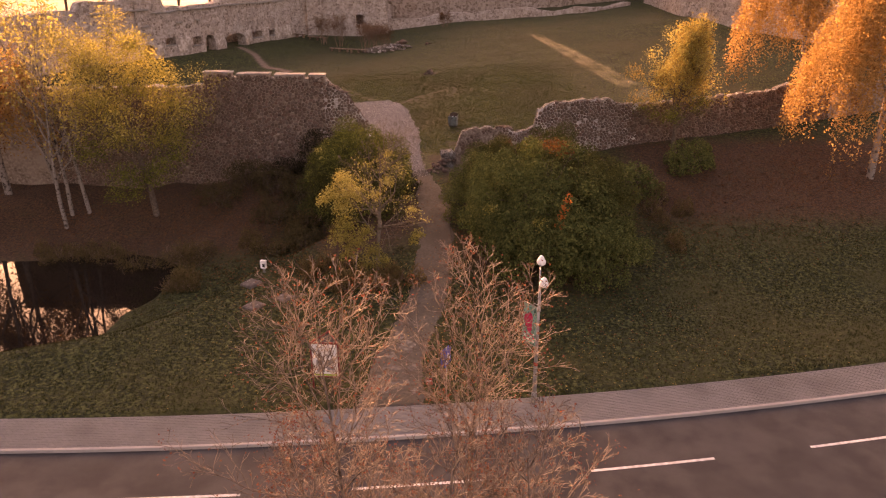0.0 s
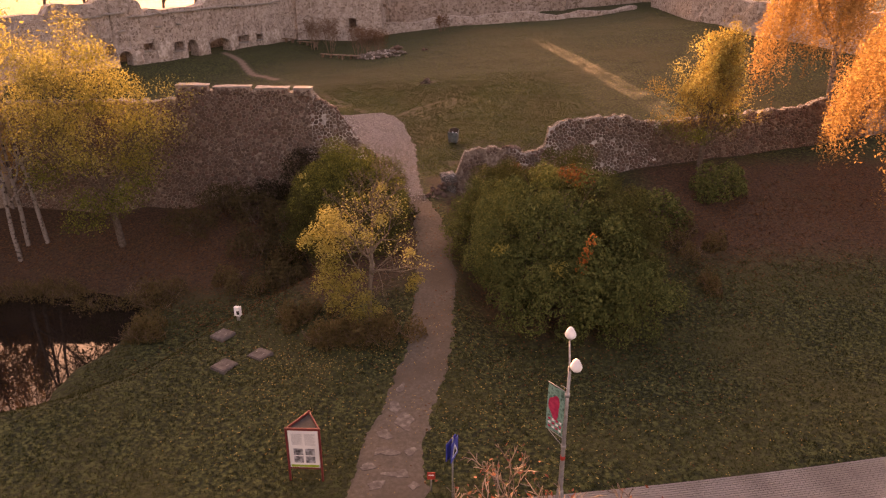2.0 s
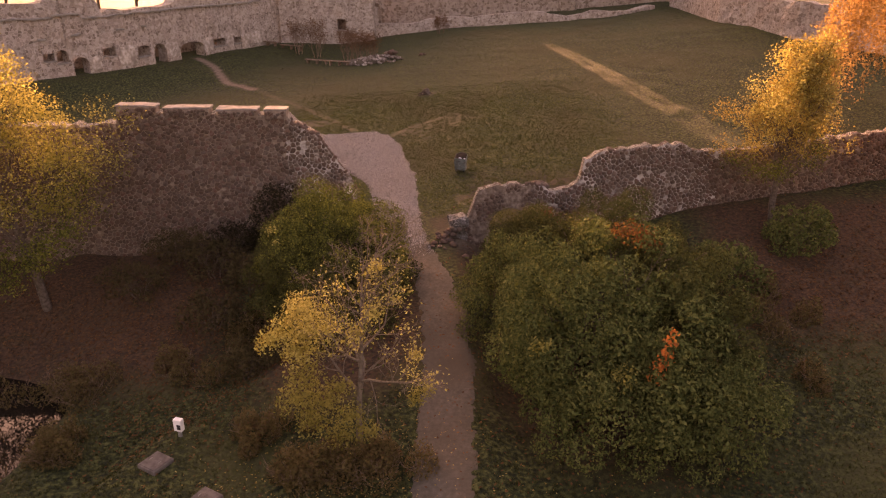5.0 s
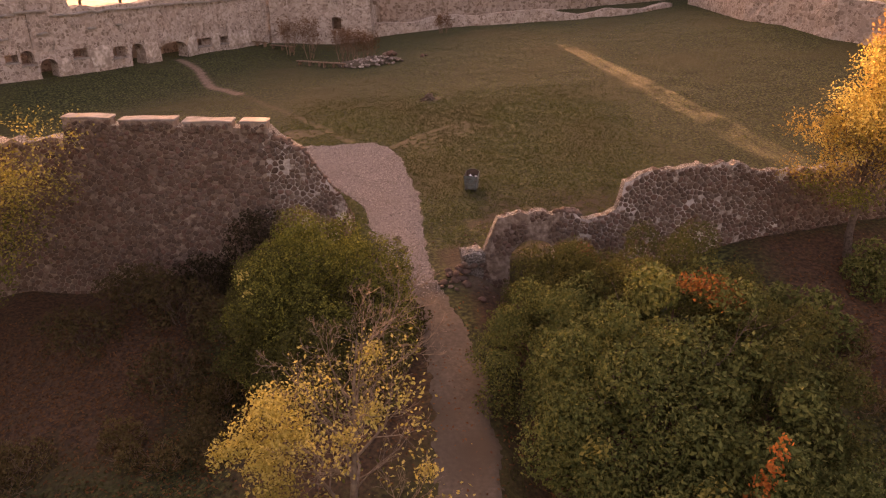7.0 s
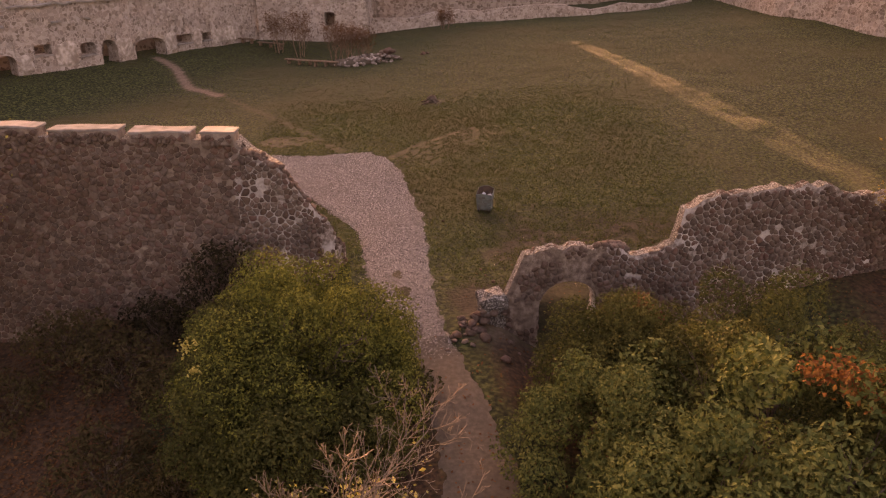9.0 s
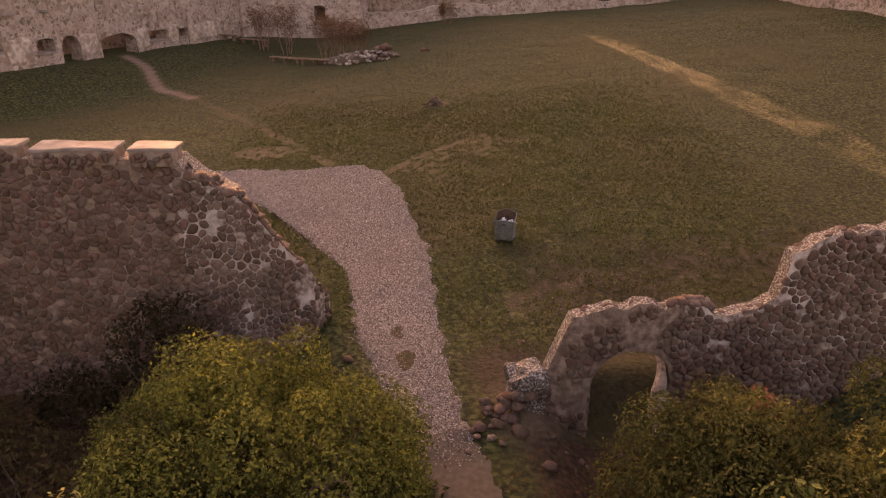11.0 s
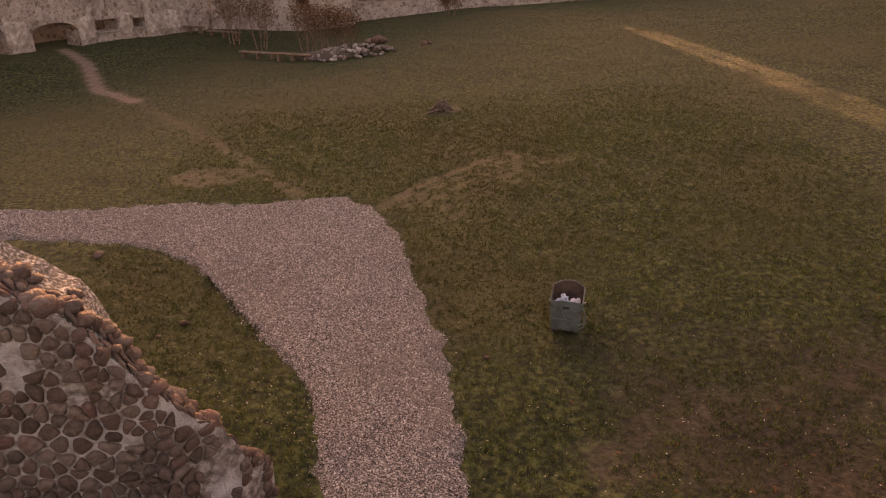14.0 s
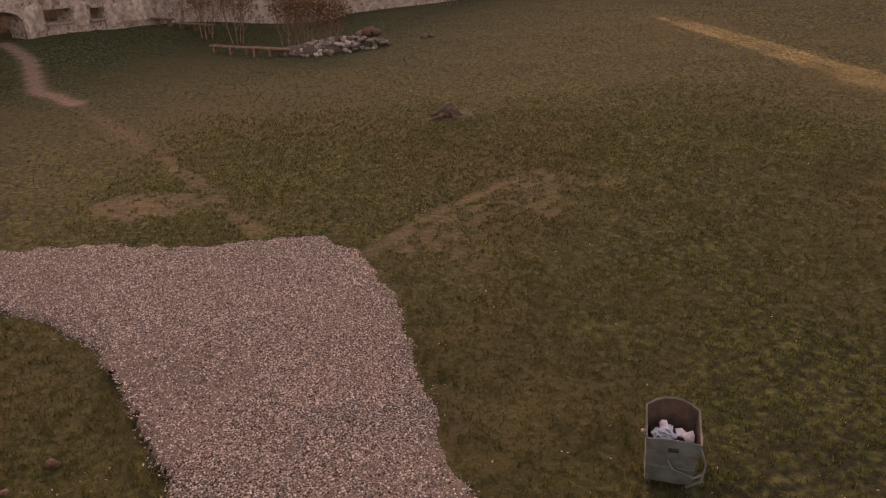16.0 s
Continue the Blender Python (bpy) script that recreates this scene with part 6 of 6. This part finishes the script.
for (x0, y0), (x1, y1), zz in (((-14.3, 95.1), (-11.7, 93.9), 0.3), ((-11.6, 93.2), (-9.2, 92.2), 0.3), ((-21.4, 105.0), (-18.9, 103.3), 0.35), ((-18.4, 102.9), (-15.6, 101.3), 0.35)):
    m = Vector(((x0 + x1) / 2, (y0 + y1) / 2))
    ln, ang = math.hypot(x1 - x0, y1 - y0), math.degrees(math.atan2(y1 - y0, x1 - x0))
    ob = base("timber_bench", (m.x, m.y, ground_z(m.x, m.y)), "long weathered timber bench lying low on the grass", "bench", "timber benches", ang)
    part("seat", box_bm(ln, 0.42, 0.1, (0, 0, zz + 0.12), 0.02), M_TIMBER, ob)
    for k in (-0.4, 0, 0.4):
        part("leg", box_bm(0.14, 0.36, zz + 0.2, (k * ln, 0, zz / 2 - 0.03), 0.015), M_TIMBER, ob)
# bare shrubs on the heap and by the range
for x, y, h, s in ((-8.6, 93.6, 2.6, 301), (-7.2, 93.8, 2.3, 302), (-13.5, 98.5, 3.2, 303), (-15.8, 100.0, 3.0, 304), (0.4, 106.8, 1.6, 305), (-9.8, 95.2, 2.6, 306)):
    tree("bare_shrub", "leafless reddish-brown shrub in the castle yard", "shrub", (x, y), h, [(10, 0.6, 40), (6, 0.5, 40)], s, M_TIMBER,
         [(M_BROWNLEAF, 8, (0.18, 0.18, 0.18), 0.06, lambda t, r: r.random() < 0.6, "leaves", "dry brown leaves")], 0.05, (0, 0, 1), 4, "bare shrubs")
for x, y, r in ((-8.13, 60.1, 0.13), (-11.68, 64.0, 0.16), (-1.0, 58.35, 0.08), (-1.9, 94.3, 0.25), (-1.5, 94.4, 0.18), (-8.6, 59.6, 0.07), (0.75, 47.7, 0.17), (4.4, 47.8, 0.2), (0.35, 53.6, 0.06), (0.75, 52.5, 0.09), (0.5, 53.1, 0.05), (-4.2, 51.9, 0.16)):
    tagged(boulder(rng, x, y, r, None, "loose_stone"), "pale loose stone lying in the grass", "stone", "loose stones")
# grass left standing in the worn drive
for x, y, rx, ry in ((-2.85, 53.2, 0.17, 0.4), (-2.6, 51.7, 0.24, 0.55)):
    pts = [(x + rx * (1 + 0.3 * math.sin(3 * t + x * 5)) * math.cos(t), y + ry * (1 + 0.2 * math.sin(2 * t + y)) * math.sin(t)) for t in np.linspace(0, 2 * math.pi, 24, endpoint=False)]
    pts = [(a + 0.07 * float(vnoise(a * 9, b * 9, 3)), b + 0.09 * float(vnoise(a * 8, b * 8, 4))) for a, b in pts]
    v = [(a, b, ground_z(a, b) + 0.058) for a, b in pts] + [(x + (a - x) * 1.15, y + (b - y) * 1.15, ground_z(a, b) - 0.02) for a, b in pts]
    f = [tuple(range(24))] + [(i, 24 + i, 24 + (i + 1) % 24, (i + 1) % 24) for i in range(24)]
    tagged(part("turf_patch", mesh_lists("turf_patch", v, f), M_TURF), "dark turf patch showing through the gravel drive", "turf", "turf patches")
# rough flat stones and standing water on the worn path
for x, y, rx, ry in ((-1.5, 28.1, 0.32, 0.52), (-2.1, 26.4, 0.4, 0.24), (-2.25, 27.4, 0.26, 0.3), (-1.25, 26.4, 0.24, 0.2), (-1.9, 29.0, 0.2, 0.4), (-2.7, 25.6, 0.3, 0.2), (-1.6, 25.3, 0.45, 0.22), (-2.35, 24.8, 0.3, 0.18), (-1.1, 24.7, 0.22, 0.2), (-1.75, 30.2, 0.16, 0.3)):
    pts = [(x + rx * (1 + 0.22 * math.sin(3 * t + x * 5)) * math.cos(t), y + ry * (1 + 0.2 * math.sin(2 * t + y)) * math.sin(t)) for t in np.linspace(0, 2 * math.pi, 20, endpoint=False)]
    pts = [(a + 0.12 * float(vnoise(a * 4, b * 4, 3)), b + 0.14 * float(vnoise(a * 4, b * 4, 4))) for a, b in pts]
    v = [(a, b, ground_z(a, b) + 0.046) for a, b in pts] + [(x + (a - x) * 1.06, y + (b - y) * 1.06, ground_z(a, b) - 0.05) for a, b in pts]
    f = [tuple(range(20))] + [(i, 20 + i, 20 + (i + 1) % 20, (i + 1) % 20) for i in range(20)]
    tagged(part("flat_stone", mesh_lists("flat_stone", v, f), M_SLAB), "pale flat slab exposed in the worn path", "flat stone", "slabs in the path")


# ---- undergrowth, grass, leaves and gravel ----
def scrub(name, label, spots, seed, material, per=260, size=0.05, tall=0.5):
    for k, (x, y, r) in enumerate(spots):
        rng = np.random.default_rng(seed + k)
        z = ground_z(x, y)
        ob = base(name, (x, y, z), label, "shrub", "low scrub")
        lines, tips = [], []
        for q in range(9):
            w = rng.uniform(0, 2 * math.pi)
            grow(rng, (0.3 * r * math.cos(w), 0.3 * r * math.sin(w), -0.05), (0.9 * math.cos(w), 0.9 * math.sin(w), 0.8), r * 1.1, 0.014, 2, [(0, 0, 0), (0, 0, 0), (4, 0.6, 40)], lines, tips)
        limbs("stem", lines, M_TIMBER, ob)
        w, rr = rng.uniform(0, 2 * math.pi, per), r * np.sqrt(rng.random(per))
        C = np.stack([rr * np.cos(w), rr * np.sin(w), rng.random(per) * tall * (1.15 - (rr / r) ** 2)], -1)
        C[:, 2] += height(C[:, 0] + x, C[:, 1] + y) - z
        part("foliage", leaf_mesh("foliage", rng, C, np.tile((0, 0, 1.0), (per, 1)), size, 0.9), material, ob)


rng = np.random.default_rng(77)
spots = [(-4.1 + rng.normal(0, 0.9), 33.6 + rng.normal(0, 0.55), rng.uniform(0.45, 0.8)) for _ in range(14)]
spots += [(-6.6 + rng.normal(0, 0.8), 36.2 + rng.normal(0, 0.5), rng.uniform(0.35, 0.6)) for _ in range(6)]
spots += [(-2.6 + rng.normal(0, 0.35), 34.3 + rng.normal(0, 0.8), rng.uniform(0.35, 0.6)) for _ in range(5)]
spots += [(-9 + rng.normal(0, 2.2), 42.5 + rng.normal(0, 1.6), rng.uniform(0.5, 0.9)) for _ in range(12)]
spots += [(13 + rng.normal(0, 2.0), 41.5 + rng.normal(0, 2.2), rng.uniform(0.4, 0.7)) for _ in range(9)]
spots += [(-25.5 + 0.62 * k + rng.normal(0, 0.3), 42.6 - 0.1 * k + rng.normal(0, 0.5), rng.uniform(0.5, 0.95)) for k in range(18)]
spots += [(-14.6 + rng.normal(0, 0.5), 37.2 + rng.normal(0, 1.4), rng.uniform(0.4, 0.8)) for _ in range(8)]
scrub("scrub", "low tangled scrub with dry brown-green leaves", spots, 400, M_SHRUB, 560, 0.055, 1.05)


def blades(name, label, seed, count, region, keep, tall, wide, material, per=3):
    """Tufts of grass as one mesh: a few bent blades each."""
    rng = np.random.default_rng(seed)
    x, y = rng.uniform(region[0], region[1], count), rng.uniform(region[2], region[3], count)
    thick = 0.5 + 0.5 * vnoise(x * 0.9, y * 0.9, 31)
    ok = keep(x, y) & (rng.random(count) < (0.6 + 0.4 * thick) * smooth(-1.1, 0.0, vnoise(x * 9.0, y * 9.0, 32)))
    x, y = np.repeat(x[ok], per), np.repeat(y[ok], per)
    m = len(x)
    x, y = x + rng.normal(0, 0.03, m), y + rng.normal(0, 0.03, m)
    z, w, s = height(x, y), rng.uniform(0, 2 * math.pi, m), rng.uniform(0.55, 1.4, m)
    dx, dy = np.cos(w), np.sin(w)
    lean = rng.uniform(0.2, 1.1, m) * tall * s
    a = np.stack([x - dy * wide, y + dx * wide, z - 0.01], -1)
    b = np.stack([x + dy * wide, y - dx * wide, z - 0.01], -1)
    c = np.stack([x + dx * lean, y + dy * lean, z + tall * s], -1)
    me = mesh_arrays(name, np.stack([a, b, c], 1).reshape(-1, 3), np.arange(3 * m).reshape(-1, 3))
    return tagged(part(name, me, material), label, "grass", kind="stuff")


def near_yard(x, y):
    fade = smooth(86, 72, y) * smooth(16, 8, x) * smooth(-15, -9, x)
    return open_yard(x, y) & (0.5 + 0.5 * vnoise(x * 37.0, y * 37.0, 47) < fade)


def open_yard(x, y):
    return (drive_cover(x, y) < -0.02) & (y > wall_line(x) + 0.6) & (rng_keep(x, y) > worn(x, y) * 1.2) & (rng_keep(x + 50, y) > soil_and_shade(x, y) * 0.36)


def rng_keep(x, y):
    return 0.5 + 0.5 * vnoise(x * 3.1, y * 3.1, 41)


def open_lawn(x, y):
    z = height(x, y)
    return (drive_cover(x, y) < -0.02) & (y > kerb_line(x) + 1.95) & (y < wall_line(x) - 1.0) & (z > -1.4) & (rng_keep(x, y) > litter_and_shade(x, y) * 0.9)


blades("yard_grass", "short autumn grass of the castle yard", 501, 205000, (-15, 16, 52, 86), near_yard, 0.05, 0.009, M_GRASS)
blades("yard_grass", "short autumn grass at the back of the yard", 502, 90000, (-34, 34, 52, 110), open_yard, 0.055, 0.013, M_GRASS)
blades("yard_straw", "taller coarse tussocks in the yard grass", 504, 30000, (-12, 15, 53, 80), near_yard, 0.075, 0.012, M_GRASS, 4)
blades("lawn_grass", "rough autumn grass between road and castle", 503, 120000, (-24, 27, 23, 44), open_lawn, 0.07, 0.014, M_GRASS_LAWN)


def fallen(name, label, seed, count, spots, size, material, keep):
    rng = np.random.default_rng(seed)
    pick = rng.integers(len(spots), size=count)
    S = np.array(spots)[pick]
    x, y = S[:, 0] + rng.normal(0, 1, count) * S[:, 2], S[:, 1] + rng.normal(0, 1, count) * S[:, 3]
    ok = keep(x, y)
    x, y = x[ok], y[ok]
    C = np.stack([x, y, height(x, y) + 0.035], -1)
    tagged(part(name, leaf_mesh(name, rng, C, np.tile((0, 0, 1.0), (len(C), 1)), size, 0.35), material), label, "leaves", kind="stuff")


above = lambda x, y: (height(x, y) > -1.5) & (y > kerb_line(x) + 0.2)  # noqa: E731
fallen("fallen_leaves", "yellow leaves fallen on the lawn and path", 601, 3200, [(-6.0, 32.5, 2.2, 1.8), (-3.4, 34, 1.6, 1.6), (-6, 29, 3, 3), (2.5, 30, 3, 3), (9, 27, 6, 2)], 0.036, M_FALLEN, above)
fallen("leaf_litter", "brown leaf litter in the ditch and below the wall", 602, 28000, [(-24, 46, 6, 2.2), (-14, 46, 4, 3), (-10, 43, 3, 4), (15, 44, 4, 3), (24, 46, 5, 3), (6, 40, 5, 6)], 0.06, M_BROWNLEAF, above)
fallen("yard_leaves", "dry leaves scattered over the castle yard", 603, 1500, [(0, 64, 9, 8), (4, 56, 4, 2), (-6, 57, 1.5, 2), (12, 80, 10, 10)], 0.022, M_PALEBIT, lambda x, y: y > wall_line(x) + 1)

# gravel stones lying on the drive
rng = np.random.default_rng(701)
cnt = 310000
x, y = rng.uniform(-20, -0.6, cnt), rng.uniform(47.0, 68.6, cnt)
edge = drive_cover(x, y) + 0.14 * vnoise(x * 2.2, y * 2.2, 11) + 0.10 * vnoise(x * 6, y * 6, 12)
ok = (edge > rng.exponential(0.09, cnt) - 0.2 - 0.25 * (rng.random(cnt) < 0.04)) & (y > 48.6 + 0.8 * vnoise(x * 1.4, y * 1.1, 21) + rng.exponential(0.9, cnt) - 0.5)
x, y = x[ok], y[ok]
m = len(x)
s = 0.0145 * rng.uniform(0.55, 1.7, (m, 1, 1))
octa = np.array([(1, 0, 0), (0, 1, 0), (-1, 0, 0), (0, -1, 0), (0, 0, 0.8)])
spin = rng.uniform(0, 2 * math.pi, m)
c_, s_ = np.cos(spin)[:, None], np.sin(spin)[:, None]
P = octa[None] * rng.uniform(0.6, 1.3, (m, 5, 1))
P = np.stack([P[..., 0] * c_ - P[..., 1] * s_, P[..., 0] * s_ + P[..., 1] * c_, P[..., 2]], -1) * s
P += np.stack([x, y, height(x, y) + np.minimum(np.clip(edge[ok] * 0.35, -0.012, 0.05), 0.034 + 0.02 * smooth(49, 52, y))], -1)[:, None]
F = np.array([(0, 1, 4), (1, 2, 4), (2, 3, 4), (3, 0, 4)])[None] + 5 * np.arange(m)[:, None, None]
tagged(part("gravel", mesh_arrays("gravel", P.reshape(-1, 3), F.reshape(-1, 3)), M_PEBBLE), "loose pinkish crushed gravel on the drive", "gravel", kind="stuff")
